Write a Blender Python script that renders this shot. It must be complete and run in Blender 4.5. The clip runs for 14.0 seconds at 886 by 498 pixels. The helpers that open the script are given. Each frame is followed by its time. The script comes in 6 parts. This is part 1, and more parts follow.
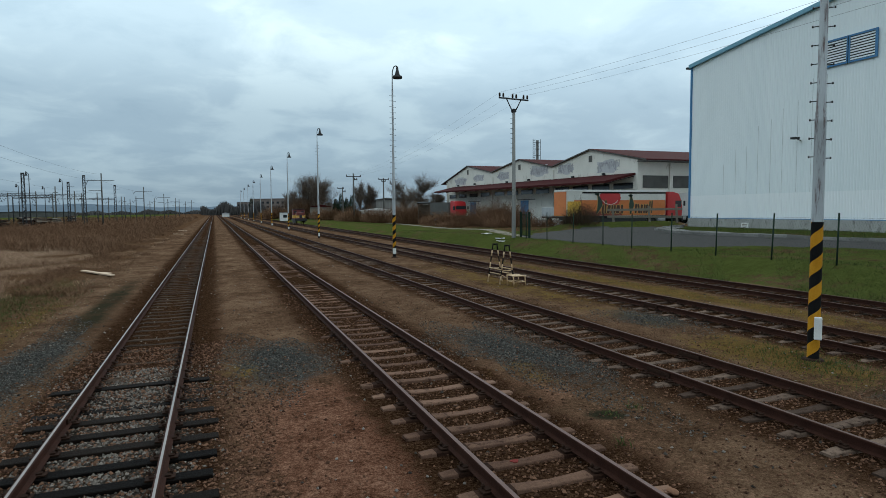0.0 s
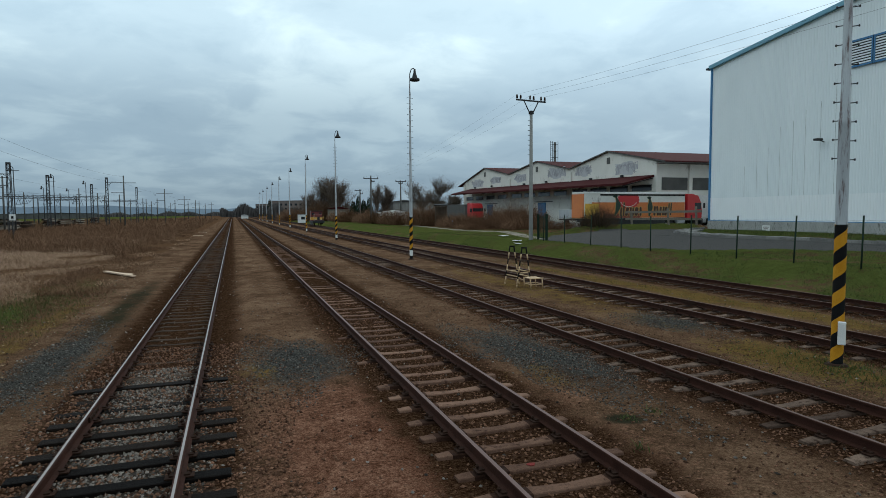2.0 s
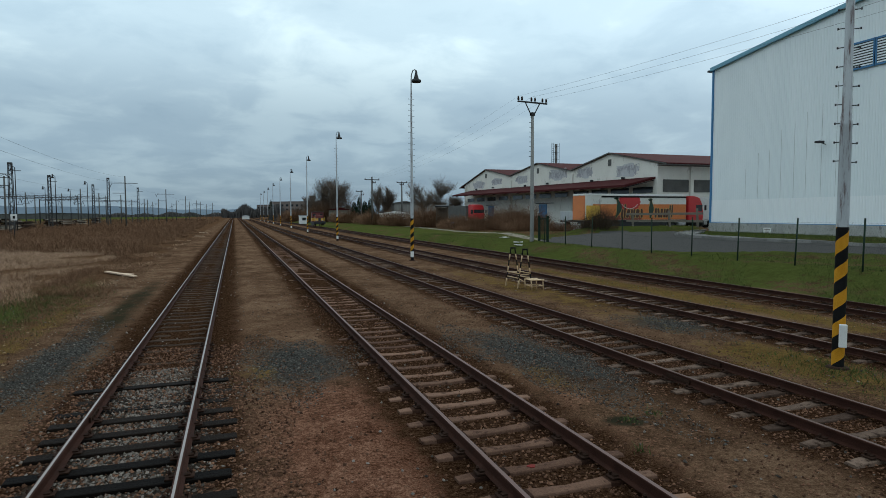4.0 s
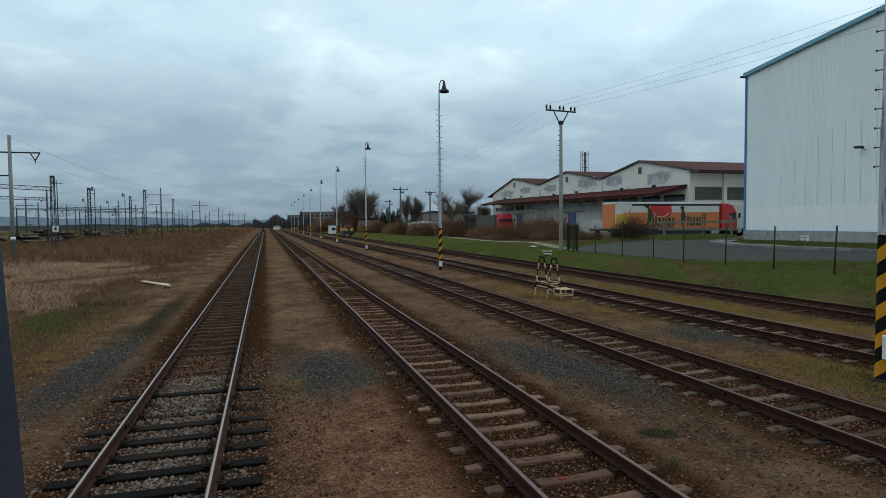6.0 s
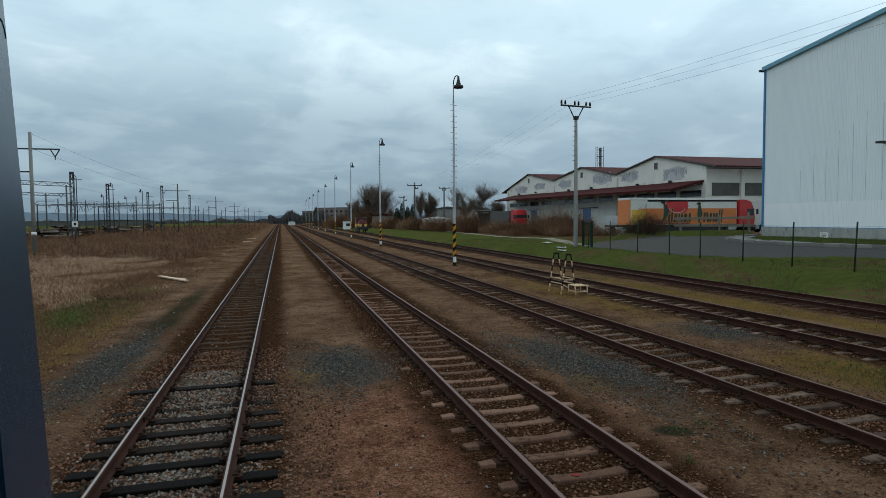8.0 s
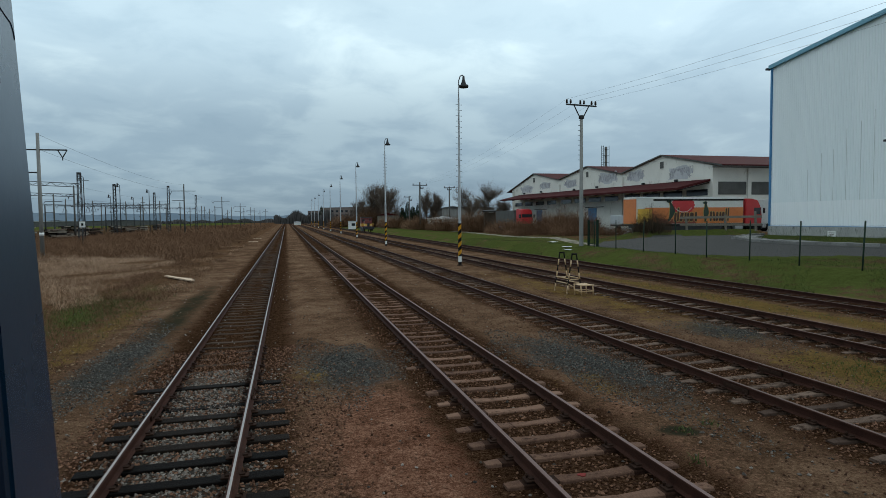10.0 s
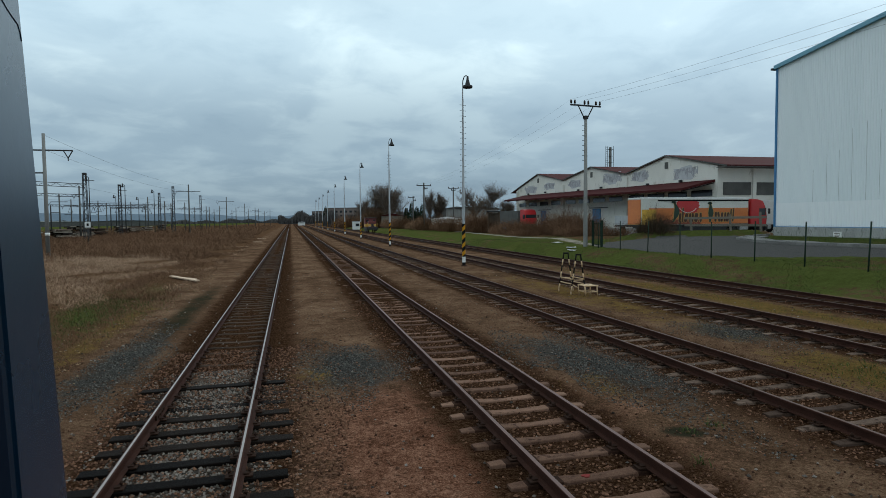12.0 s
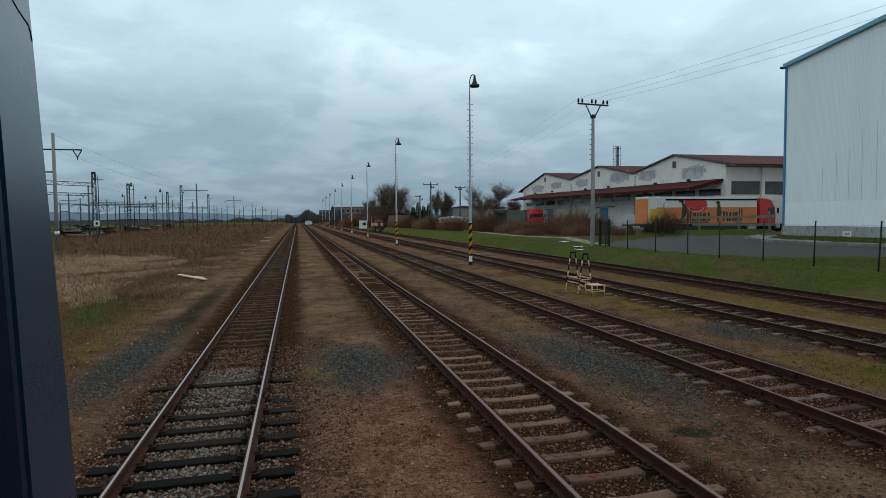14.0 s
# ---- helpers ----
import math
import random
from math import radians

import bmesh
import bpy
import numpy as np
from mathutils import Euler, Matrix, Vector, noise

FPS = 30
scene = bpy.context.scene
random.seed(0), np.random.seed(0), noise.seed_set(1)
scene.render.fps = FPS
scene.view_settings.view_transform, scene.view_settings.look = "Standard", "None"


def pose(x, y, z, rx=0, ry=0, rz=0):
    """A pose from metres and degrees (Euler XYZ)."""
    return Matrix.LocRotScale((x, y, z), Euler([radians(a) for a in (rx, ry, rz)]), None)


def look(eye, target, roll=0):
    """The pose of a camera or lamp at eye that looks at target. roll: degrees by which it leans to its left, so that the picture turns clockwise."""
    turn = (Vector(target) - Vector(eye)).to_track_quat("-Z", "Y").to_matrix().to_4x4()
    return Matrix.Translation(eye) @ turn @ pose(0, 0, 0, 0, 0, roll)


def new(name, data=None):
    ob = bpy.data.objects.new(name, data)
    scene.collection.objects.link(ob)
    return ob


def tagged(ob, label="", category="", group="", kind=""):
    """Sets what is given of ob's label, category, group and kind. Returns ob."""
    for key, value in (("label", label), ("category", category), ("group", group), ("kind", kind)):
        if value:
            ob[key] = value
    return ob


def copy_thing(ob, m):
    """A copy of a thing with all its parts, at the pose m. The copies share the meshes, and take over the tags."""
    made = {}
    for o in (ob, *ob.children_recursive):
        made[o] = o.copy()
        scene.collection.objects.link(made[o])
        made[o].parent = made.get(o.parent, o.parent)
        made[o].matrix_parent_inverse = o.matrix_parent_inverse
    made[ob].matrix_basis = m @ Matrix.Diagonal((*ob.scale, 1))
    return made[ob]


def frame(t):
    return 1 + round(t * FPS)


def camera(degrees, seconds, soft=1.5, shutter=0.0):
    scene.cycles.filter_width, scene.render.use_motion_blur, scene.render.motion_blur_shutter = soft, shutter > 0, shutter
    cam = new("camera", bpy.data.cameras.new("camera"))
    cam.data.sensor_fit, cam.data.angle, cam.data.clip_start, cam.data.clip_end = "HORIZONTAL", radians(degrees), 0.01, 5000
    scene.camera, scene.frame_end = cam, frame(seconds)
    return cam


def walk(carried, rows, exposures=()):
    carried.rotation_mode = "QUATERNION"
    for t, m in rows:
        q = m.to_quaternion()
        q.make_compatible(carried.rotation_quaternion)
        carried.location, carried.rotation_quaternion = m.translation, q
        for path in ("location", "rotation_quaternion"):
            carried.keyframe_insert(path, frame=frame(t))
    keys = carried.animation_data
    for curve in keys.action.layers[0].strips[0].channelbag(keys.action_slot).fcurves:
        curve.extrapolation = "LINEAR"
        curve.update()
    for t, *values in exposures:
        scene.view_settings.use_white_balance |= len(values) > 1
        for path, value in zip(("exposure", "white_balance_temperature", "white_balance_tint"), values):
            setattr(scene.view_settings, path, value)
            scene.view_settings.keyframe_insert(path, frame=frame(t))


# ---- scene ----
cam = camera(73.0, 14.0, soft=0.5)
PATH = [
    (0, 0.0640, -0.125, 3.093, 86.268, 0.460, -20.918),
    (0.5, 0.0640, -0.125, 3.093, 86.370, 0.427, -20.524),
    (1, 0.0639, -0.125, 3.093, 86.523, 0.323, -20.188),
    (1.5, 0.0639, -0.125, 3.093, 86.755, 0.598, -19.900),
    (2, 0.0638, -0.125, 3.093, 86.478, 0.394, -19.304),
    (2.5, 0.0638, -0.125, 3.093, 86.466, -0.150, -19.710),
    (4.8, 0.0636, -0.125, 3.093, 86.854, 0.486, -18.470),
    (5, 0.0636, -0.125, 3.093, 87.030, 0.250, -17.940),
    (5.5, 0.0628, -0.125, 3.093, 87.708, 0.080, -17.050),
    (6, 0.0620, -0.125, 3.093, 87.519, 0.521, -16.511),
    (6.5, 0.0590, -0.125, 3.093, 87.225, 0.585, -16.517),
    (7, 0.0587, -0.125, 3.093, 87.080, 0.380, -16.296),
    (7.5, 0.0585, -0.125, 3.093, 87.135, 0.490, -15.762),
    (8, 0.0583, -0.125, 3.093, 87.135, 0.466, -15.171),
    (8.5, 0.0580, -0.125, 3.093, 87.234, 0.693, -15.253),
    (11, 0.0575, -0.125, 3.093, 87.027, 0.582, -14.283),
    (11.5, 0.0573, -0.125, 3.093, 87.033, 0.675, -14.276),
    (12, 0.0572, -0.125, 3.093, 87.149, 0.542, -14.285),
    (12.5, 0.0571, -0.125, 3.093, 87.119, 0.513, -14.252),
    (13, 0.0570, -0.125, 3.093, 87.229, 0.488, -13.843),
    (13.5, 0.0569, -0.125, 3.093, 87.289, 0.447, -13.767),
    (14, 0.0568, -0.125, 3.093, 87.070, 0.495, -13.640),
]
SKY_LOW, SKY_MID, SKY_HIGH, SKY_TOP = (0.235, 0.335, 0.415), (0.330, 0.455, 0.545), (0.66, 0.85, 0.945), (0.92, 1.08, 1.14)

walk(cam, [(t, pose(*row)) for t, *row in PATH], [(0, 0.045), (1.0, 0.03), (2.0, -0.03), (5, -0.06), (7, -0.09), (14, -0.09)])

# ---------------------------------------------------------------- sky and light
world = bpy.data.worlds.new("overcast_sky")
scene.world = world
world.use_nodes = True
wn, wl = world.node_tree.nodes, world.node_tree.links
wn.clear()
w_out = wn.new("ShaderNodeOutputWorld")
w_bg = wn.new("ShaderNodeBackground")
w_bg.inputs["Strength"].default_value = 1.0
sky = wn.new("ShaderNodeTexSky")
sky.sky_type = "NISHITA"
sky.sun_disc = False
sky.sun_elevation, sky.sun_rotation = radians(34), radians(60)
sky_dim = wn.new("ShaderNodeVectorMath")
sky_dim.operation = "SCALE"
sky_dim.inputs["Scale"].default_value = 0.05
wl.new(sky.outputs[0], sky_dim.inputs[0])
tc = wn.new("ShaderNodeTexCoord")
sep = wn.new("ShaderNodeSeparateXYZ")
wl.new(tc.outputs["Generated"], sep.inputs[0])


def wmath(op, a, b=None, clamp=False):
    n = wn.new("ShaderNodeMath")
    n.operation, n.use_clamp = op, clamp
    for i, v in enumerate((a, b)):
        if v is None:
            continue
        if isinstance(v, (int, float)):
            n.inputs[i].default_value = v
        else:
            wl.new(v, n.inputs[i])
    return n.outputs[0]


def wramp(fac, stops):
    n = wn.new("ShaderNodeValToRGB")
    n.color_ramp.interpolation = "EASE"
    el = n.color_ramp.elements
    while len(el) < len(stops):
        el.new(0.5)
    for e, (p, c) in zip(el, stops):
        e.position, e.color = p, (*c, 1)
    wl.new(fac, n.inputs[0])
    return n.outputs[0]


up = wmath("MAXIMUM", sep.outputs["Z"], 0.0)
lift = wmath("ADD", up, 0.20)
comb = wn.new("ShaderNodeCombineXYZ")
wl.new(wmath("DIVIDE", sep.outputs["X"], lift), comb.inputs[0])
wl.new(wmath("DIVIDE", sep.outputs["Y"], lift), comb.inputs[1])


def wnoise(scale, detail, rough, dist=0.0, w=0.0):
    n = wn.new("ShaderNodeTexNoise")
    n.noise_dimensions = "4D"
    n.inputs["W"].default_value = w
    n.inputs["Scale"].default_value, n.inputs["Detail"].default_value = scale, detail
    n.inputs["Roughness"].default_value, n.inputs["Distortion"].default_value = rough, dist
    wl.new(comb.outputs[0], n.inputs["Vector"])
    return n.outputs[0]


big, small = wnoise(0.9, 3, 0.5, 0.4, 2.0), wnoise(3.0, 6, 0.55, 0.4, 7.0)
cloud = wmath("ADD", wmath("MULTIPLY", big, 0.52), wmath("MULTIPLY", small, 0.48))
elev = wramp(up, [(0.0, SKY_LOW), (0.12, SKY_MID), (0.30, SKY_HIGH), (0.55, SKY_TOP)])
shade = wramp(cloud, [(0.36, (0.79, 0.835, 0.88)), (0.48, (0.95, 0.97, 0.99)), (0.61, (1.23, 1.20, 1.16))])
deck = wn.new("ShaderNodeMix")
deck.data_type, deck.blend_type = "RGBA", "MULTIPLY"
deck.inputs[0].default_value = 1.0
wl.new(elev, deck.inputs[6])
wl.new(shade, deck.inputs[7])
glow_dot = wn.new("ShaderNodeVectorMath")
glow_dot.operation = "DOT_PRODUCT"
glow_dot.inputs[1].default_value = Vector((0.72, 0.42, 0.55)).normalized()
wl.new(tc.outputs["Generated"], glow_dot.inputs[0])
glow = wmath("ADD", wmath("MULTIPLY", wmath("POWER", wmath("MAXIMUM", glow_dot.outputs["Value"], 0.0), 2.0), 0.33), 0.96)
pale_dot = wn.new("ShaderNodeVectorMath")
pale_dot.operation = "DOT_PRODUCT"
pale_dot.inputs[1].default_value = Vector((-0.6, 0.75, 0.28)).normalized()
wl.new(tc.outputs["Generated"], pale_dot.inputs[0])
glow = wmath("ADD", glow, wmath("MULTIPLY", wmath("POWER", wmath("MAXIMUM", pale_dot.outputs["Value"], 0.0), 6.0), 0.24))
lit = wn.new("ShaderNodeVectorMath")
lit.operation = "SCALE"
wl.new(deck.outputs[2], lit.inputs[0])
wl.new(glow, lit.inputs["Scale"])
both = wn.new("ShaderNodeMix")
both.data_type = "RGBA"
both.inputs[0].default_value = 0.9
wl.new(sky_dim.outputs[0], both.inputs[6])
wl.new(lit.outputs[0], both.inputs[7])
wl.new(both.outputs[2], w_bg.inputs["Color"])
wl.new(w_bg.outputs[0], w_out.inputs["Surface"])

sun = new("sun", bpy.data.lights.new("sun", "SUN"))
sun.data.energy, sun.data.angle, sun.data.color = 0.5, radians(25), (1.0, 0.97, 0.93)
sun.matrix_world = look((72, 42, 55), (0, 0, 0))


# ---------------------------------------------------------------- materials
def rgb(n, c):
    n.default_value = (*c, 1)


def mat(name, c1, c2, scale=3.0, rough=0.8, bump=0.2, fine=40.0, metal=0.0, stain=None, stain_at=0.6, rnd=0.0, dist=0.02,
        stretch=(1, 1, 1), local=False, spec=0.5, island=0.0):
    m = bpy.data.materials.new(name)
    m.use_nodes = True
    n, l = m.node_tree.nodes, m.node_tree.links
    b = n["Principled BSDF"]
    if local:
        src = n.new("ShaderNodeTexCoord").outputs["Object"]
    else:
        src = n.new("ShaderNodeNewGeometry").outputs["Position"]
    mp = n.new("ShaderNodeMapping")
    mp.inputs["Scale"].default_value = stretch
    l.new(src, mp.inputs[0])

    def nz(s, d, r=0.6):
        t = n.new("ShaderNodeTexNoise")
        t.inputs["Scale"].default_value, t.inputs["Detail"].default_value, t.inputs["Roughness"].default_value = s, d, r
        l.new(mp.outputs[0], t.inputs["Vector"])
        return t.outputs[0]

    a, f = nz(scale, 5), nz(fine, 4)
    mixf = n.new("ShaderNodeMath")
    mixf.operation = "MULTIPLY_ADD"
    l.new(f, mixf.inputs[0])
    mixf.inputs[1].default_value = 0.45
    half = n.new("ShaderNodeMath")
    half.operation = "MULTIPLY"
    l.new(a, half.inputs[0])
    half.inputs[1].default_value = 0.55
    l.new(half.outputs[0], mixf.inputs[2])
    fac = mixf.outputs[0]
    if rnd:
        oi = n.new("ShaderNodeObjectInfo")
        ad = n.new("ShaderNodeMath")
        ad.operation = "MULTIPLY_ADD"
        l.new(oi.outputs["Random"], ad.inputs[0])
        ad.inputs[1].default_value = rnd
        sh = n.new("ShaderNodeMath")
        sh.operation = "SUBTRACT"
        l.new(fac, sh.inputs[0])
        sh.inputs[1].default_value = rnd / 2
        l.new(sh.outputs[0], ad.inputs[2])
        fac = ad.outputs[0]
    if island:
        isl = n.new("ShaderNodeNewGeometry").outputs["Random Per Island"]
        blend = n.new("ShaderNodeMix")
        blend.data_type = "FLOAT"
        blend.inputs[0].default_value = island
        l.new(fac, blend.inputs[2])
        l.new(isl, blend.inputs[3])
        fac = blend.outputs[0]
    cr = n.new("ShaderNodeValToRGB")
    cr.color_ramp.elements[0].position, cr.color_ramp.elements[1].position = (0.1, 0.95) if island else (0.3, 0.7)
    cr.color_ramp.elements[0].color, cr.color_ramp.elements[1].color = (*c1, 1), (*c2, 1)
    l.new(fac, cr.inputs[0])
    col = cr.outputs[0]
    if stain:
        s = n.new("ShaderNodeValToRGB")
        s.color_ramp.elements[0].position, s.color_ramp.elements[1].position = stain_at, stain_at + 0.12
        l.new(nz(scale * 2.3, 6, 0.7), s.inputs[0])
        mx = n.new("ShaderNodeMix")
        mx.data_type = "RGBA"
        l.new(s.outputs[0], mx.inputs[0])
        l.new(col, mx.inputs[6])
        rgb(mx.inputs[7], stain)
        col = mx.outputs[2]
    l.new(col, b.inputs["Base Color"])
    b.inputs["Metallic"].default_value = metal
    b.inputs["Specular IOR Level"].default_value = 0.06 if rough > 0.7 else spec
    rr = n.new("ShaderNodeMapRange")
    rr.inputs["To Min"].default_value, rr.inputs["To Max"].default_value = max(0.03, rough - 0.12), min(1.0, rough + 0.12)
    l.new(a, rr.inputs[0])
    l.new(rr.outputs[0], b.inputs["Roughness"])
    if bump:
        bp = n.new("ShaderNodeBump")
        bp.inputs["Strength"].default_value, bp.inputs["Distance"].default_value = bump, dist
        l.new(f, bp.inputs["Height"])
        l.new(bp.outputs[0], b.inputs["Normal"])
    return m


M_RAIL = mat("rusty_rail", (0.020, 0.0085, 0.006), (0.058, 0.025, 0.0175), 4, 0.75, 0.3, 60, spec=0.2)
M_RAILTOP = mat("brown_rail_head", (0.085, 0.047, 0.040), (0.15, 0.092, 0.08), 3, 0.6, 0.1, 80, 0.0, stretch=(8, 0.4, 1), spec=0.25)
M_RAILOLD = mat("rusted_rail_head", (0.052, 0.027, 0.020), (0.10, 0.056, 0.043), 3, 0.65, 0.1, 80, 0.0, stretch=(8, 0.4, 1), spec=0.2)
M_STEELTOP = mat("worn_bright_rail_head", (0.20, 0.165, 0.15), (0.36, 0.31, 0.29), 3, 0.36, 0.05, 80, 0.7, stretch=(8, 0.3, 1))
M_SLEEPER = mat("old_concrete", (0.078, 0.042, 0.0285), (0.205, 0.119, 0.082), 2.2, 0.9, 0.5, 45, stain=(0.03, 0.0135, 0.008), stain_at=0.55, rnd=0.4, spec=0.2)
M_SLEEPER_G = mat("dirty_grey_concrete", (0.056, 0.036, 0.027), (0.165, 0.113, 0.085), 3.5, 0.9, 0.6, 45, stain=(0.03, 0.017, 0.011), stain_at=0.5, rnd=0.6, spec=0.2)
M_SEAT = mat("rust_stained_concrete", (0.018, 0.0085, 0.0055), (0.062, 0.031, 0.02), 6, 0.9, 0.5, 45, rnd=0.3, spec=0.2)
M_SLEEPER_D = mat("dirt_covered_concrete", (0.026, 0.0155, 0.010), (0.07, 0.046, 0.032), 2.2, 0.9, 0.5, 45, rnd=0.3, spec=0.2)
M_WOOD_TAR = mat("tarred_wood", (0.0032, 0.0022, 0.0017), (0.014, 0.0092, 0.0065), 3, 0.75, 0.6, 30, stretch=(0.3, 5, 5), rnd=0.5, spec=0.1)
M_IRON = mat("rusty_iron", (0.018, 0.0095, 0.007), (0.048, 0.026, 0.018), 12, 0.8, 0.3, 80)
M_STONE_B = mat("brown_gravel", (0.036, 0.017, 0.0103), (0.222, 0.117, 0.073), 9, 0.9, 0.3, 60, island=0.8, spec=0.15)
M_STONE_W = mat("pale_ballast", (0.019, 0.0145, 0.0115), (0.27, 0.235, 0.205), 9, 0.9, 0.3, 60, island=0.8, spec=0.2)
M_STONE_D = mat("slate_gravel", (0.0125, 0.0122, 0.0112), (0.15, 0.142, 0.128), 9, 0.85, 0.3, 60, island=0.8, spec=0.2)
M_GALV = mat("galvanised_steel", (0.34, 0.36, 0.37), (0.5, 0.52, 0.53), 3, 0.55, 0.1, 50, 0.3, stretch=(1, 1, 0.3))
M_PEEL = mat("flaking_grey_paint", (0.35, 0.38, 0.40), (0.50, 0.53, 0.55), 2.4, 0.6, 0.2, 40, stain=(0.11, 0.07, 0.066), stain_at=0.53, stretch=(2.2, 2.2, 0.22))
M_YELLOW = mat("hazard_yellow", (0.42, 0.18, 0.012), (0.62, 0.3, 0.03), 4, 0.75, 0.1, 40, stain=(0.2, 0.1, 0.02), stain_at=0.66)
M_BLACK = mat("hazard_black", (0.006, 0.006, 0.006), (0.016, 0.016, 0.016), 4, 0.78, 0.1, 40)
M_WHITE = mat("white_paint", (0.6, 0.6, 0.58), (0.8, 0.8, 0.78), 4, 0.55, 0.1, 40)
M_DARK = mat("dark_metal", (0.015, 0.016, 0.018), (0.04, 0.042, 0.045), 6, 0.6, 0.1, 50, 0.3)
M_CONC = mat("grey_concrete", (0.26, 0.26, 0.25), (0.44, 0.44, 0.42), 1.2, 0.9, 0.3, 30, stain=(0.11, 0.11, 0.10), stain_at=0.55, stretch=(1, 1, 0.35))
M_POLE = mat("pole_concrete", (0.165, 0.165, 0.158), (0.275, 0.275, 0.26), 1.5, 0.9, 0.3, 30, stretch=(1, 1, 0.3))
M_CLAD = mat("pale_sheet_cladding", (0.74, 0.80, 0.82), (0.84, 0.885, 0.90), 0.35, 0.72, 0.05, 8, stretch=(1, 3, 0.25))
M_BLUE = mat("blue_trim", (0.03, 0.15, 0.32), (0.05, 0.21, 0.41), 2, 0.45, 0.05, 30)
M_TEAL = mat("teal_trim", (0.12, 0.30, 0.40), (0.17, 0.38, 0.49), 2, 0.5, 0.05, 30)
M_RENDER = mat("off_white_render", (0.62, 0.60, 0.545), (0.78, 0.765, 0.705), 0.5, 0.9, 0.2, 20, stain=(0.47, 0.445, 0.39), stain_at=0.58, stretch=(1, 1, 0.6))
M_ROOF = mat("dark_red_roof", (0.042, 0.0095, 0.0098), (0.072, 0.0165, 0.0165), 0.8, 0.85, 0.2, 12)
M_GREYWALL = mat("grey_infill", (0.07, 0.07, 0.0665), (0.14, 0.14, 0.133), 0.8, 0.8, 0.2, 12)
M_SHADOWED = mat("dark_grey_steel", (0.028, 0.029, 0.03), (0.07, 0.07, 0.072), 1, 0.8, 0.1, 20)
M_GRAF1 = mat("silver_spray_paint", (0.42, 0.42, 0.435), (0.56, 0.56, 0.57), 1.5, 0.75, 0.0, 10)
M_GRAF2 = mat("slate_spray_paint", (0.33, 0.325, 0.35), (0.43, 0.425, 0.45), 0.8, 0.75, 0.0, 10)
M_RED = mat("red_truck_paint", (0.42, 0.02, 0.025), (0.56, 0.035, 0.035), 1, 0.35, 0.0, 10)
M_ORANGE = mat("orange_print", (0.52, 0.136, 0.036), (0.66, 0.216, 0.06), 0.7, 0.5, 0.05, 6)
M_AMBER = mat("amber_print", (0.62, 0.33, 0.03), (0.75, 0.45, 0.07), 0.7, 0.5, 0.05, 6)
M_CREAM = mat("cream_tarpaulin", (0.55, 0.54, 0.5), (0.7, 0.69, 0.65), 0.7, 0.5, 0.05, 6)
M_PRINT = mat("dark_green_print", (0.012, 0.03, 0.02), (0.03, 0.06, 0.035), 2, 0.5, 0.0, 10)
M_PRINTBR = mat("dark_brown_print", (0.05, 0.02, 0.012), (0.10, 0.04, 0.025), 2, 0.5, 0.0, 10)
M_TYRE = mat("tyre_rubber", (0.01, 0.01, 0.01), (0.025, 0.025, 0.025), 5, 0.85, 0.2, 40)
M_GLASS = mat("dark_window_glass", (0.015, 0.02, 0.025), (0.03, 0.035, 0.04), 1, 0.12, 0.0, 10)
M_FENCE = mat("dark_green_fence", (0.012, 0.024, 0.017), (0.025, 0.042, 0.03), 5, 0.8, 0.05, 40)
M_TIMBER = mat("weathered_timber", (0.15, 0.13, 0.105), (0.25, 0.224, 0.187), 2, 0.8, 0.3, 30, stretch=(1, 1, 6))
M_PALEWOOD = mat("pale_cut_plank", (0.44, 0.31, 0.22), (0.68, 0.52, 0.39), 2, 0.8, 0.3, 30, stretch=(0.5, 6, 6))
M_CABBLUE = mat("blue_vehicle_paint", (0.0025, 0.022, 0.048), (0.0035, 0.027, 0.058), 3, 0.27, 0.02, 25, 0.0, spec=1.0)
M_CABBLUE.node_tree.nodes["Principled BSDF"].inputs["Coat Weight"].default_value = 0.55
M_CABBLUE.node_tree.nodes["Principled BSDF"].inputs["Coat IOR"].default_value = 1.7
M_CABBLUE.node_tree.nodes["Principled BSDF"].inputs["Coat Roughness"].default_value = 0.27
M_NAVY = mat("navy_rubber_seal", (0.0015, 0.0045, 0.012), (0.003, 0.008, 0.018), 3, 0.9, 0.05, 25)
M_LOCORED = mat("maroon_loco_paint", (0.10, 0.015, 0.015), (0.17, 0.03, 0.025), 1.5, 0.5, 0.05, 20)
M_LOCOYEL = mat("yellow_loco_band", (0.55, 0.3, 0.04), (0.68, 0.4, 0.08), 1.5, 0.5, 0.05, 20)
M_BARK = mat("grey_brown_bark", (0.0731, 0.0542, 0.0408), (0.162, 0.124, 0.0948), 5, 0.95, 0.4, 25)
M_FRINGE = mat("grey_brown_twigs", (0.085, 0.066, 0.054), (0.19, 0.155, 0.13), 2, 0.95, 0.0, 10, island=0.6)
M_TWIG = mat("brown_twigs", (0.0297, 0.0208, 0.0137), (0.115, 0.078, 0.0525), 2, 0.95, 0.0, 10, island=0.6)
M_BRUSH = mat("dry_brown_brush", (0.070, 0.0375, 0.0215), (0.24, 0.138, 0.082), 0.4, 0.95, 0.0, 3, island=0.5, spec=0.1)
M_STRAW = mat("pale_straw", (0.22, 0.14, 0.088), (0.68, 0.475, 0.335), 0.5, 0.95, 0.0, 5, island=0.55, spec=0.1)
M_GRASS = mat("spring_grass", (0.022, 0.038, 0.0109), (0.098, 0.126, 0.0402), 0.5, 0.9, 0.0, 5, island=0.45, spec=0.1)
